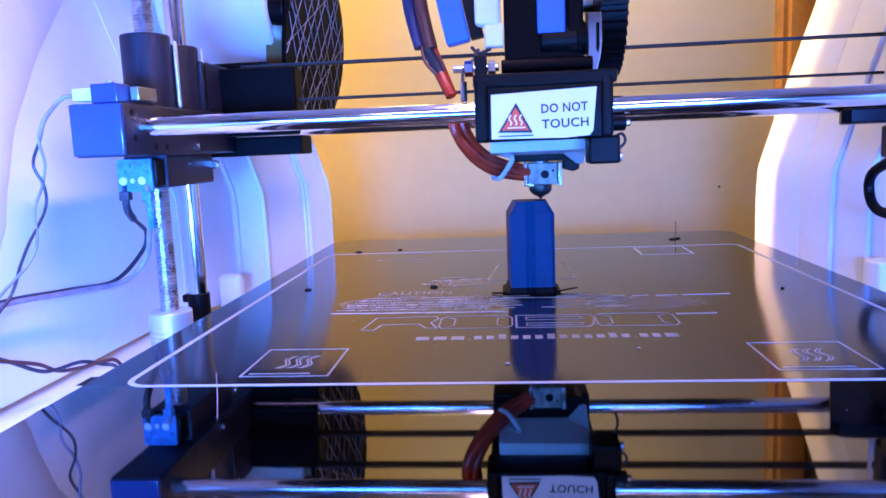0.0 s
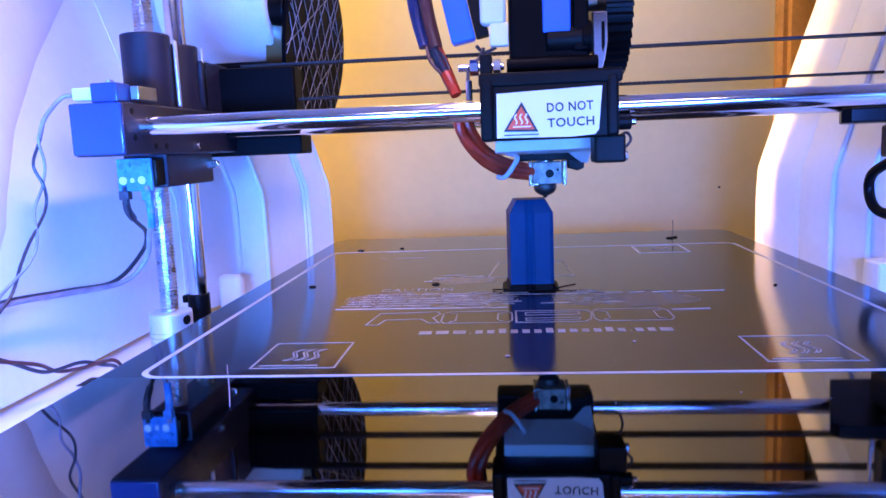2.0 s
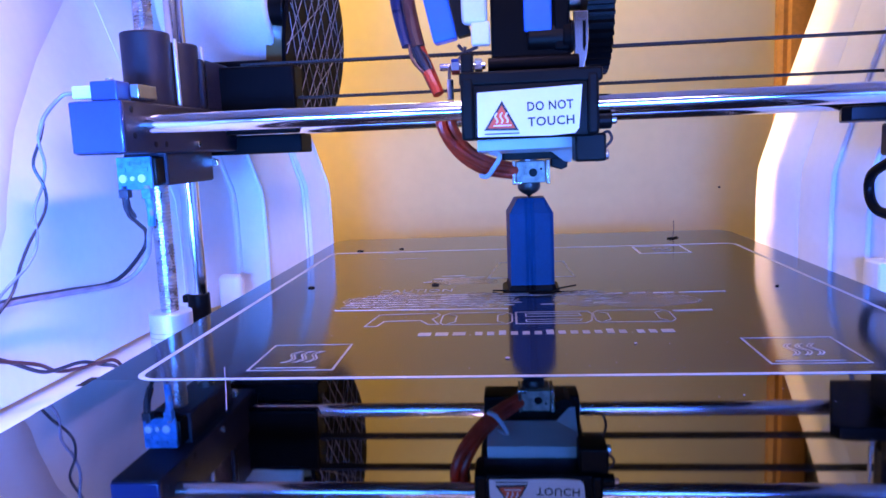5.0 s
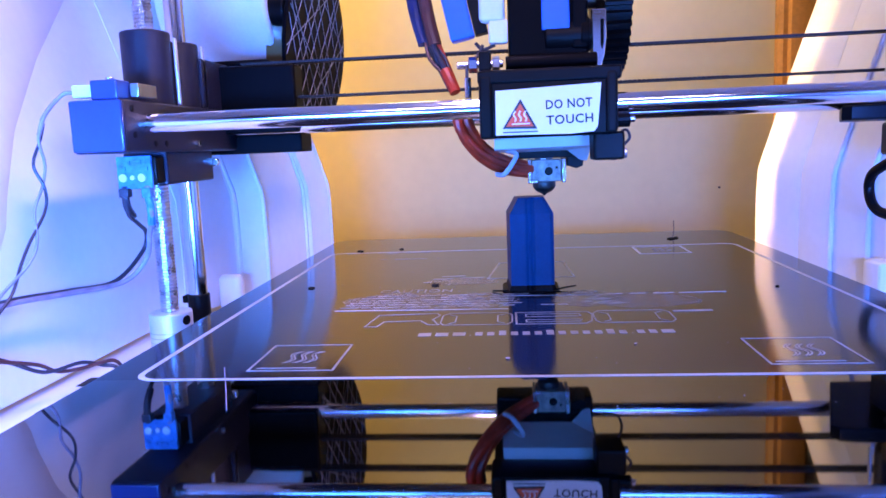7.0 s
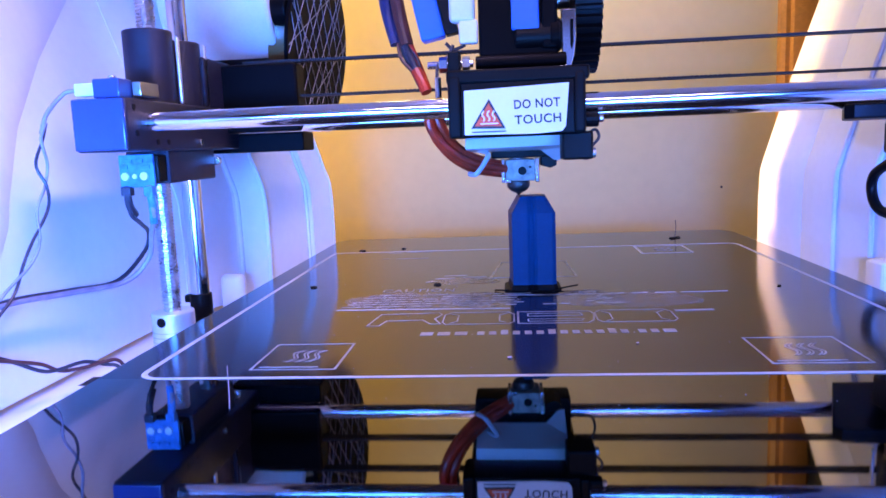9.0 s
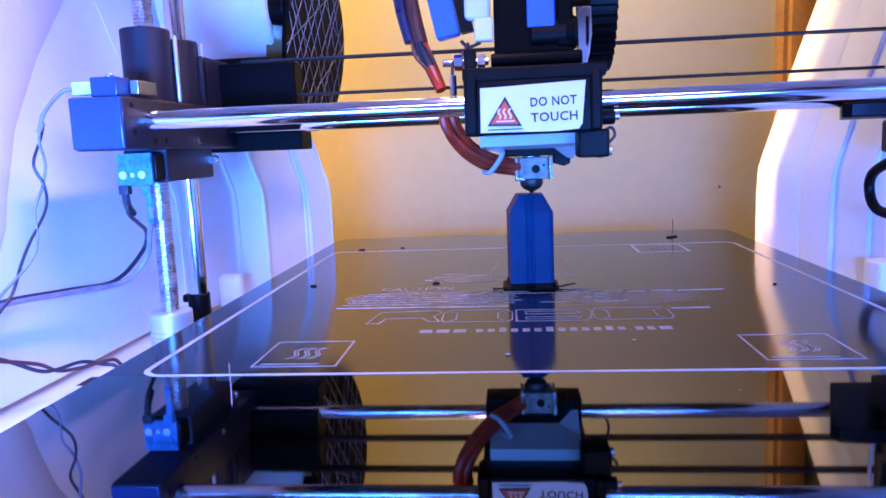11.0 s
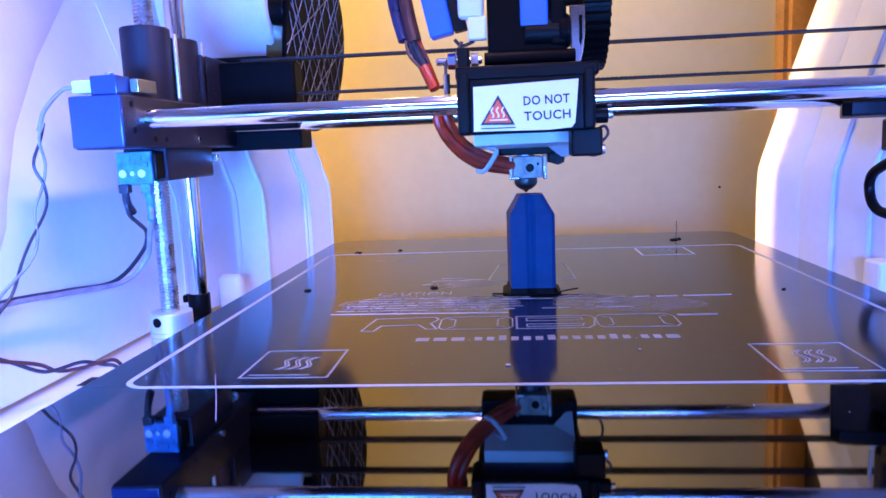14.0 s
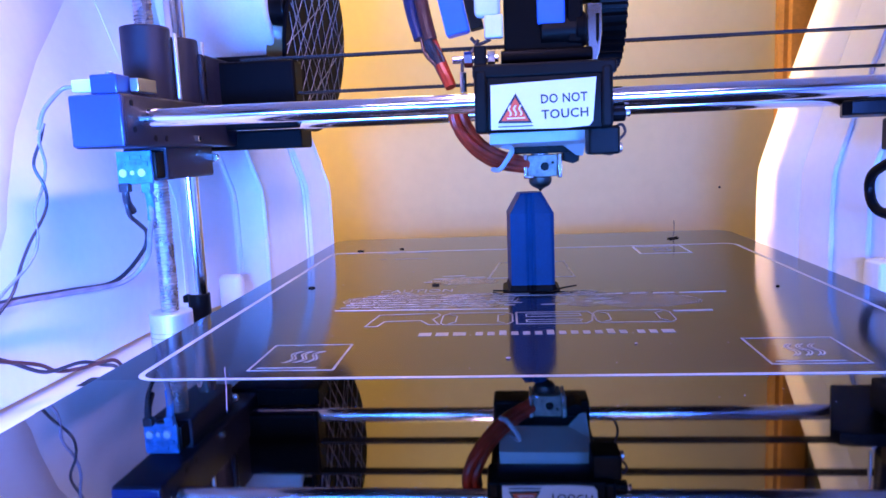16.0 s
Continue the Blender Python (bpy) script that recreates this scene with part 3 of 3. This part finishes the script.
part("wire", tube([(-174, 287, 93), (-180, 286, 92), (-185, 281, 84), (-187, 279, 76)], 0.9, 8), LILAC, switch)

# ---- cables at the side wall ----
pair = thing("twisted_wire_pair", (-188, 262, -29), "twisted pair of thin dark violet wires hanging by the hood", "wire")
way = [(-185.6, 280.6, 82.5), (-187, 279, 76), (-188, 278.5, 66), (-187, 278, 57), (-187.5, 275, 48), (-187, 268, 36), (-187.5, 262, 28), (-188, 250, 18), (-188, 238, 8), (-189, 228, -10), (-189, 222, -29)]
for s in (-1, 1):
    part("strand", tube([(x + 1.2 * s * math.cos(i * 1.7) * min(1, i / 2), y + 2.0 * s * math.sin(i * 1.9 + 0.6) * min(1, i / 2), z) for i, (x, y, z) in enumerate(way)], 0.62, 8), WIRE if s > 0 else LILAC, pair)
lead = thing("end_stop_lead", (-188, 300, -29), "dark wire looping from the end-stop board to the hood wall", "wire")
part("strand", tube([(-170.5, 310, 55), (-170.5, 310, 49), (-170, 311, 42), (-172, 322, 37), (-176, 336, 31), (-179, 336, 22), (-184, 318, 11), (-187, 285, 13), (-189, 245, 16), (-192, 205, 12), (-194, 190, -29)], 1.0, 8), WIRE, lead)
part("strand", tube([(-160, 310, 55), (-160, 310, 49), (-159, 310, 42), (-165, 318, 33), (-172, 326, 20), (-180, 318, 10.5), (-186, 285, 12), (-188.5, 246, 15), (-191.5, 206, 11), (-193, 191, -29)], 1.2, 8), LILAC, lead)
deck_lead = thing("deck_wire", (-190, 290, -29.5), "short twisted dark wires lying on the base", "wire")
way = [(-195, 232, 1), (-190, 247, -6), (-186.5, 261, -13), (-185, 270, -17), (-180, 279, -17.5), (-175, 286, -19), (-171, 290, -20.5), (-167, 293, -29)]
for s, mat in ((1, WIRE), (-1, BROWN)):
    part("strand", tube([(x, y + 1.0 * s * math.sin(i * 1.7), z + 1.3 * s * math.cos(i * 1.7)) for i, (x, y, z) in enumerate(way)], 0.8, 8), mat, deck_lead)
loop = thing("cable_loop", (186, 392, -29.9), "black glossy cable loop beside the hood wall", "cable")
part("cable", tube([(196, 372, 60), (190, 384, 51), (187, 396, 44), (187, 399, 35), (188, 393, 26), (194, 380, 20), (200, 372, 0), (202, 370, -29)], 2.6, 12), BLACK, loop)

# ---- filament spool ----
spool = thing("filament_spool", (-160, 486, 100), "filament spool with white filament and black lattice flange", "filament spool")
FLANGE = Matrix.Translation((-121, 470, 132)) @ Matrix.Rotation(radians(6), 4, "Y") @ Matrix.Rotation(radians(-5.6), 4, "Z")


def placed(bm, m):
    bm.transform(m)
    return bm


flange = part("flange", placed(cyl((-1.2, 0, 0), (1.2, 0, 0), 52.5, 72, 0.5), FLANGE), MATTE, spool, "black flange with a lattice of pale lines")
rng = random.Random(11)
for tilt, count in ((30, 8), (-34, 8), (58, 2), (-60, 2)):
    for i in range(count):
        off = 51 * (-0.86 + 1.72 * (i + 0.5 + rng.uniform(-0.25, 0.25)) / count)
        reach = math.sqrt(51 ** 2 - off ** 2)
        t = radians(tilt + rng.uniform(-5, 5))
        c, d = Vector((1.5, off * math.cos(t), -off * math.sin(t))), Vector((0, math.sin(t), math.cos(t))) * reach
        part("lattice_line", placed(tube([c - d, c, c + d], 0.28, 6, 1), FLANGE), LATTICE, flange)
part("flange_back", cyl((-138, 470, 143), (-124, 469, 139), 34, 48, 0.5, r2=30), WARM_LIT, spool, "inner collar behind the flange, warm light painted in")
drum = cyl((-205, 470, 165), (-138, 470, 165), 46, 56, 2.5)
part("wound_filament", drum, FILAMENT, spool, "white wound filament")
part("end_knob", cyl((-139, 440, 152), (-127, 438, 151), 10, 28, 1.2), BLACK, spool)
part("axle", cyl((-216, 470, 165), (-136, 470, 165), 7, 20, 0.5), BLACK, spool)

# ---- the extruder carriage ----
carriage = thing("extruder_carriage", (14, 340, 80), "black extruder carriage with a white warning label and red cables", "extruder")
part("front_bearing_housing", box(-12, 38.8, 285.5, 305, 67.5, 92.5, 1.5, segs=3), BLACK, carriage)
part("rear_bearing_housing", box(-12, 40, 383, 402, 68.5, 90, 1.5), BLACK, carriage)
part("top_plate", box(-13, 41.5, 284.5, 403, 88.2, 93.4, 1.0), BLACK, carriage)
part("end_cap", box(35.5, 40.0, 284.2, 303, 68, 91.5, 1.2), BLACK, carriage)
part("end_cap", box(-12.6, -7.4, 284.2, 303, 67.4, 91.5, 1.2), BLACK, carriage)
part("side_block", box(31, 43, 288, 303, 57.6, 68.5, 1.0), BLACK, carriage)
knob = part("thumb_knob", cyl((39.5, 292, 73.0), (45.5, 292, 73.0), 3.0, 14, 0.6), BLACK, carriage)
part("knob_tip", cyl((45.3, 292, 73.0), (47.4, 292, 73.0), 1.3, 10, 0.4), DARKSTEEL, knob)
part("loose_wire", tube([(40, 298, 66), (44.5, 297, 69), (46, 296, 66), (43.6, 296, 63), (40.5, 297, 60)], 0.6, 8), WIRE, carriage)
part("loose_wire", tube([(41, 310, 64), (45.5, 318, 60), (44.6, 326, 57), (39, 332, 58)], 0.6, 8), WIRE, carriage)
part("side_screw", cyl((42.5, 294, 60), (44.5, 294, 60), 2.0, 12, 0.4), STEEL, carriage)


def leaf(outline, thick, bend):
    """A thin sheet in front of the housing: outline of (x, z), bent backwards by bend(x, z)."""
    own = prism(outline, "y", 0, thick)
    bmesh.ops.triangulate(own, faces=[f for f in own.faces if len(f.verts) > 4])
    for v in own.verts:
        v.co.y += bend(v.co.x, v.co.z)
    return own


label_outline = [(-6.4, 68.6), (22, 68.2), (30.8, 68.8), (32.2, 70.6), (33.6, 86.8), (14, 86.1), (-6.2, 85.4)]
label = part("warning_label", leaf(label_outline, 0.35, lambda x, z: 283.4), LABEL, carriage, "white label with a red triangle and the words DO NOT TOUCH")
part("triangle_edge", prism([(-3.8, 71.0), (9.4, 70.6), (3.2, 82.0)], "y", 283.0, 283.42), DARKINK, label)
part("triangle", prism([(-2.4, 71.8), (8.0, 71.5), (3.1, 80.3)], "y", 282.8, 283.02), ORANGE, label, "orange-red warning triangle")
for i in range(3):
    own = stroke([(0.9 + i * 2.0 + 0.45 * math.sin(j * 1.0), 73.6 + j * 0.55) for j in range(8)], 0.55, -0.1, 0.1)
    own.transform(Matrix.Translation((0, 282.7, 0)) @ Matrix.Rotation(radians(90), 4, "X"))
    part("heat_line", own, LABEL, label)
part("base_line", box(-0.2, 6.6, 282.6, 282.85, 72.4, 72.9, 0), LABEL, label)
part("small_print_bar", box(-3.6, 9.6, 283.1, 283.42, 69.4, 69.8, 0), DARKINK, label)
flat = Matrix.Rotation(radians(-1.2), 4, "Y") @ Matrix.Rotation(radians(90), 4, "X")
part("lettering", lettering("DO NOT", 4.7, Matrix.Translation((12.8, 283.3, 77.8)) @ flat, 17.4, 0.06, 0.09), DARKINK, label, "dark printed words")
part("lettering", lettering("TOUCH", 4.7, Matrix.Translation((12.9, 283.3, 72.0)) @ flat, 17.6, 0.06, 0.09), DARKINK, label, "dark printed words")
flap = [(-7.4, 302.0, 67.0), (33.7, 302.5, 67.3), (33.5, 304.5, 63.5), (-7.6, 304.0, 63.1), (33.0, 318, 62.4), (33.2, 334, 56.5), (30.2, 334, 56.9), (24.2, 330, 61.5), (-7.7, 330, 61.4)]
own = bmesh.new()
low = [own.verts.new(v) for v in flap]
high = [own.verts.new((x, y + 0.4, z + 0.35)) for x, y, z in flap]
for side in (low, high):
    own.faces.new(side[:4])
    bmesh.ops.triangulate(own, faces=[own.faces.new([side[3], side[2]] + side[4:])])
rim = (0, 1, 2, 4, 5, 6, 7, 8, 3)
for a, b in zip(rim, rim[1:] + rim[:1]):
    own.faces.new((low[a], low[b], high[b], high[a]))
part("tape_flap", own, FLAP, carriage, "white tape flap below the label, slanting backwards")
part("tape_lip", box(-7.4, 40, 302.4, 303.4, 67.3, 69.4, 0.3), FLAP, carriage)
part("fan_duct", prism([(286, 68), (301, 68), (303, 68.2), (331, 62.6), (331, 72), (286, 72)], "x", -7, 33, 0.4), BLACK, carriage)
part("black_block", box(2, 31, 334.6, 352, 58.2, 66, 0.6), BLACK, carriage)
part("duct_lip", prism([(24.4, 61.5), (32.7, 61.5), (31.6, 54.2), (28.9, 53.1), (24.4, 54.5)], "y", 336, 352, 0.5), BLACK, carriage)
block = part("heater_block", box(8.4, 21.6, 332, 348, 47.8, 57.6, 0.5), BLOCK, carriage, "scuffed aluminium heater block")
part("thermistor_hole", cyl((16.0, 332.5, 52.4), (16.0, 331.7, 52.4), 1.9, 16, 0.1), BLACK, block)
part("screw_hole", cyl((19.6, 332.5, 54.0), (19.6, 331.8, 54.0), 0.6, 10, 0.05), BLACK, block)
for a, b in ((6.6, 8.2), (21.8, 23.6)):
    part("spring_clip", box(a, b, 330.8, 346, 47.2, 57.9, 0.4), CHROME, block)
part("clip_foot", box(6.6, 11, 330.9, 331.9, 47.2, 48.6, 0.3), CHROME, block)
part("heat_break", cyl((14.2, 340, 57), (14.2, 340, 70), 4, 20, 0.3), STEEL, carriage)
noz = lathe(14.2, 340, [(48.0, 4.4), (47.4, 5.2), (45.6, 5.3), (44.4, 4.9), (43.4, 4.0), (42.7, 2.9), (42.1, 1.6), (41.6, 0.9), (41.0, 0.5)])
part("nozzle", noz, BRASS, carriage, "sooty dark brass nozzle")
# cables to the heater
for dx, dy, dz, mat in ((0, 0, 0, RED), (3.4, 2.2, 1.6, RED), (1.0, 2.6, -2.6, RED), (4.4, 4.0, -0.6, WIRE)):
    part("heater_cable", tube([(-22.0 + dx, 306 + dy, 82 + dz * 0.5), (-22.5 + dx, 305 + dy, 76 + dz), (-20.5 + dx, 306 + dy, 70 + dz), (-14 + dx * 0.6, 311 + dy, 62.5 + dz), (-5 + dx * 0.3, 320 + dy, 57 + dz), (8, 333 + dy, 53.5 + dz * 0.8)], 2.15, 10), mat, carriage)
part("cable_tie", tube([(-3.0, 321, 62.5), (1.4, 313, 60.8), (-0.6, 312, 56.5), (-4.0, 313, 52.4), (-7.0, 317, 52.4)], 1.05, 8), TIE, carriage, "white cable tie")
for dx, dy, mat in ((0, 0, WIRE), (2.6, 1.5, RED), (-2.2, 2.0, WIRE), (1.0, 3.6, LILAC)):
    part("feed_cable", tube([(-42 + dx, 320 + dy, 150), (-37 + dx, 318 + dy, 126), (-33 + dx * 0.8, 314 + dy, 110), (-27.5 + dx * 0.7, 310 + dy, 97), (-23.5 + dx * 0.5, 306 + dy, 88)], 1.35, 10), mat, carriage)
part("cable_sleeve", tube([(-43.5, 321, 150), (-40.2, 319, 124), (-36.2, 316, 108.5)], 2.7, 12), SLEEVE, carriage, "dark blue cable sleeve")
part("cable_sleeve", tube([(-38.5, 319, 150), (-35.0, 317, 124), (-31.4, 314, 107.5)], 2.9, 12), BROWN, carriage, "glossy brown cable sleeve")
for dx, mat in ((-1.6, BROWN), (1.8, WIRE), (0.4, LILAC)):
    part("thin_lead", tube([(-34.0 + dx, 315, 109), (-30.8 + 1.9 * dx, 312, 102), (-26.8 + dx, 309, 95.5)], 0.7, 8), mat, carriage)
part("cable_end", tube([(-27.2, 309, 96.5), (-24.6, 306.5, 91), (-23.0, 305, 87)], 2.3, 10), RED, carriage, "red heat-shrink end")
# upper works
part("left_post", box(-12.4, -7.6, 288, 296, 92, 101, 0.7), BLACK, carriage)
part("tension_bolt", cyl((-21.5, 300, 97.2), (-3, 300, 97.2), 1.5, 14, 0.3), CHROME, carriage)
part("bolt_nut", cyl((-16.8, 300, 97.2), (-13.2, 300, 97.2), 3.2, 6, 0.3), CHROME, carriage)
part("bolt_nut", cyl((-7.4, 300, 97.2), (-4.4, 300, 97.2), 3.0, 6, 0.3), STEEL, carriage)
part("small_bolt", cyl((-17.2, 296, 84), (-17.2, 296, 92), 1.3, 12, 0.3), CHROME, carriage)
LEAN = Matrix.Translation((-18, 320, 107)) @ Matrix.Rotation(radians(-12), 4, "Y") @ Matrix.Translation((18, -320, -107))
part("fan_frame", placed(box(-23.6, -13.8, 301, 310, 108.0, 152, 1.0), LEAN), BLUE_LIT, carriage, "smooth fan frame, blue light painted in")
part("gap_shade", placed(box(-13.6, -8.2, 303, 311, 108.5, 152, 0.5), LEAN), BLACK, carriage)
plug = part("white_connector", box(-12.2, -1.8, 299.5, 306, 113.5, 150, 2.2, segs=3), FLAP, carriage, "white plastic connector")
part("connector_foot", box(-8.4, -0.9, 300, 305, 105.2, 114.5, 0.9), FLAP, plug)
part("connector_wire", tube([(-11, 302, 105), (-13, 301, 101), (-17, 298, 97), (-17.5, 296, 92)], 0.7, 8), WIRE, carriage)
part("connector_wire", tube([(-6, 303, 105), (-11, 303, 103.5), (-14, 302, 106)], 0.7, 8), WIRE, carriage)
part("extruder_body", box(-0.6, 31, 302, 372, 93.2, 150, 1.2), MATTE, carriage)
part("extruder_foot", cyl((-2, 300, 97), (34, 300, 97), 3.0, 20, 0.5), MATTE, carriage)
part("front_panel", box(12.6, 23.6, 299.6, 302.4, 109.5, 150, 0.7), BLUE_LIT, carriage, "panel on the extruder front, blue light painted in")
part("idler_arm", box(24.5, 30.5, 300, 318, 102, 150, 1.0), MATTE, carriage)
plate = part("steel_plate", prism([(32.8, 94), (36.0, 94), (37.4, 99), (38.3, 106), (38.3, 117), (32.4, 117)], "y", 303, 306, 0.4), CHROME, carriage, "shiny steel plate beside the gear")
part("plate_slot", prism([(35.9, 103), (36.5, 101), (37.2, 104), (37.2, 113), (35.9, 113)], "y", 302.7, 303.2, 0.1), MATTE, plate)
part("idler_bearing", cyl((14, 306, 107.5), (32.4, 306, 107.5), 6.5, 24, 0.6), BLACK, carriage)
part("idler_washer", cyl((28, 306, 107.5), (31.4, 306, 107.5), 7.2, 24, 0.4), MATTE, carriage)
part("hobbed_bolt", cyl((25, 345, 128), (54, 345, 128), 4, 20, 0.4), STEEL, carriage)
GC = (44.7, 345.0, 128.6)
gear_outline = []
for i in range(47):
    for da, rr in ((-0.30, 31.0), (-0.15, 33.4), (0.15, 33.4), (0.30, 31.0)):
        a = 2 * math.pi * (i + da) / 47
        gear_outline.append((GC[1] + rr * math.cos(a), GC[2] + rr * math.sin(a)))
gear = part("drive_gear", prism(gear_outline, "x", 39.0, 50.5, 0.3), BLACK, carriage, "large black toothed gear", origin=GC)
part("gear_hub", cyl((50.4, GC[1], GC[2]), (53, GC[1], GC[2]), 9, 24, 0.5), BLACK, gear)
for k in range(5):
    a = 2 * math.pi * k / 5
    part("gear_recess", cyl((50.4, GC[1] + 19 * math.cos(a), GC[2] + 19 * math.sin(a)), (51.2, GC[1] + 19 * math.cos(a), GC[2] + 19 * math.sin(a)), 6.5, 20, 0.3), BLACK, gear)


# ---- what moves ----
# rows: seconds, carriage to the right (mm), bed away (mm)
MOVES = [
    (0, 0.00, 0.00),
    (0.1, -11.90, 0.00),
    (0.2, 0.96, -0.50),
    (0.3, 1.19, 13.90),
    (0.4, -7.65, 3.70),
    (0.5, -7.65, -1.70),
    (0.6, -2.12, 2.60),
    (0.7, 2.98, -1.00),
    (0.8, -3.72, 10.40),
    (0.9, 2.34, 4.80),
    (1.0, 2.12, 3.40),
    (1.1, -3.19, -3.60),
    (1.2, -4.25, 13.30),
    (1.3, -11.90, -0.50),
    (1.4, -4.04, -5.60),
    (1.5, -5.74, 8.00),
    (1.6, 2.55, 8.12),
    (1.7, -0.03, 8.24),
    (1.8, -7.25, 8.36),
    (1.9, -7.25, 8.48),
    (2.0, 2.12, 8.60),
    (2.1, -9.31, 7.22),
    (2.2, -3.12, 5.84),
    (2.3, -9.83, 4.46),
    (2.4, -6.22, 3.08),
    (2.5, -12.75, 1.70),
    (2.6, -4.67, 2.38),
    (2.7, -5.19, 3.06),
    (2.8, -10.86, 3.74),
    (2.9, -1.06, 4.42),
    (3.0, -12.01, 5.10),
    (3.1, -0.54, 6.04),
    (3.2, 1.52, 6.98),
    (3.3, -6.73, 7.92),
    (3.4, -2.09, 8.86),
    (3.5, -7.22, 9.80),
    (3.6, -5.70, 9.08),
    (3.7, -1.58, 8.36),
    (3.8, -7.77, 7.64),
    (3.9, -5.19, 6.92),
    (4.0, 1.91, 6.20),
    (4.1, -1.06, 6.27),
    (4.2, -1.06, 6.33),
    (4.5, -8.02, 6.53),
    (4.9, -6.33, 7.25),
    (5.3, -3.07, 0.79),
    (5.7, -10.88, 10.05),
    (6.1, -7.74, 2.81),
    (6.3, -0.64, -1.10),
    (6.4, -6.73, -1.40),
    (6.5, -7.01, -1.70),
    (6.6, -11.89, -0.12),
    (6.7, -5.19, 1.46),
    (6.8, -10.34, 3.04),
    (6.9, -0.54, 4.62),
    (7.0, 1.70, 6.20),
    (7.1, -8.28, 6.68),
    (7.2, -3.12, 7.16),
    (7.3, -10.34, 7.64),
    (7.4, 1.52, 8.12),
    (7.5, -2.55, 8.60),
    (7.6, -1.06, 8.84),
    (7.7, -1.06, 9.08),
    (7.8, -5.70, 9.32),
    (7.9, -7.25, 9.56),
    (8.0, -1.59, 9.80),
    (8.1, -10.86, 10.28),
    (8.2, -5.70, 10.76),
    (8.3, 1.52, 11.24),
    (8.4, -7.77, 11.72),
    (8.5, -5.10, 12.20),
    (8.6, -7.77, 11.12),
    (8.7, -5.70, 10.04),
    (8.8, -5.70, 8.96),
    (8.9, 0.49, 7.88),
    (9.0, -11.05, 6.80),
    (9.1, -1.06, 6.57),
    (9.2, -1.59, 6.34),
    (9.5, 1.64, 5.64),
    (9.9, -0.39, 5.72),
    (10.3, -2.90, 1.81),
    (10.7, -2.96, 10.42),
    (11.1, -4.38, 8.90),
    (11.3, -0.21, 4.75),
    (11.4, -7.77, 2.67),
    (11.5, -7.22, 0.60),
    (11.6, -0.54, 1.72),
    (11.7, -7.25, 2.84),
    (11.8, -7.25, 3.96),
    (11.9, 1.00, 5.08),
    (12.0, -7.22, 6.20),
    (12.1, -2.61, 4.74),
    (12.2, -6.22, 3.28),
    (12.3, -8.28, 1.82),
    (12.4, -3.64, 0.36),
    (12.5, -5.63, -1.10),
    (12.6, -3.64, -0.78),
    (12.7, -4.67, -0.46),
    (12.8, -1.58, -0.14),
    (12.9, -1.06, 0.18),
    (13.0, -2.34, 0.50),
    (13.1, -9.83, 0.74),
    (13.2, -0.54, 0.98),
    (13.3, -5.70, 1.22),
    (13.4, -2.09, 1.46),
    (13.5, -10.41, 1.70),
    (13.6, -5.70, 1.14),
    (13.7, -2.61, 0.58),
    (13.8, -4.16, 0.02),
    (13.9, -9.31, -0.54),
    (14.0, -6.80, -1.10),
    (14.1, -2.61, 0.48),
    (14.2, -4.67, 2.06),
    (14.3, -0.54, 3.64),
    (14.4, -3.12, 5.22),
    (14.5, -2.55, 6.80),
    (14.6, -9.83, 5.78),
    (14.8, -10.34, 3.74),
    (15.0, -0.21, 1.70),
    (15.1, 0.49, 2.96),
    (15.2, -6.73, 4.22),
    (15.3, -8.28, 5.48),
    (15.5, -9.35, 8.00),
    (15.6, -0.54, 7.64),
    (15.7, -5.70, 7.28),
    (15.8, -4.16, 6.92),
    (16.0, -0.21, 6.20),
]
RISE = 3.8  # millimetres that the gantry climbs in all


def lift(t):
    return RISE * t / 16.0


def motions():
    bx, px, cx, gx, sx = (BASE[o] / 1000 for o in (bed, printed, carriage, gantry, screw))
    walk(bed, [(t, pose(bx.x, bx.y + b / 1000, bx.z)) for t, c, b in MOVES])
    walk(printed, [(t, pose(px.x, px.y + b / 1000, px.z)) for t, c, b in MOVES])
    walk(carriage, [(t, pose(cx.x + c / 1000, cx.y, cx.z + lift(t) / 1000)) for t, c, b in MOVES])
    walk(gantry, [(t, pose(gx.x, gx.y, gx.z + lift(t) / 1000)) for t in (0.0, 4.0, 8.0, 12.0, 16.0)])
    walk(screw, [(t, pose(sx.x, sx.y, sx.z, 0, 0, a)) for t, a in SPINS])
    g = gear.location.copy()
    walk(gear, [(t, pose(g.x, g.y, g.z, a)) for t, a in ((0, 0), (4, 50), (8, 100), (12, 150), (16, 200))])
    for i, ob in enumerate(layers):
        born = (i + 0.5) * 16.0 / LAYERS
        low = -(TOP1 - TOP0) / 1000 - 0.0006
        walk(ob, [(0.0, pose(0, 0, low)), (max(0.02, born - 0.1), pose(0, 0, low)), (born, pose(0, 0, 0)), (16.0, pose(0, 0, 0))])


SPINS = [(0.0, 190), (1.5, 110), (2.4, 37), (2.7, 14), (3.1, 8), (3.5, -20), (4.0, -70), (5.2, -150), (6.3, -230), (7.4, -309), (8.2, -312), (8.5, -382), (8.8, -340), (9.0, -368),
         (9.6, -430), (10.4, -510), (11.3, -560), (12.1, -600), (12.5, -645), (13.1, -648), (13.2, -712), (13.9, -720), (14.2, -790), (15.0, -860), (16.0, -920)]
motions()
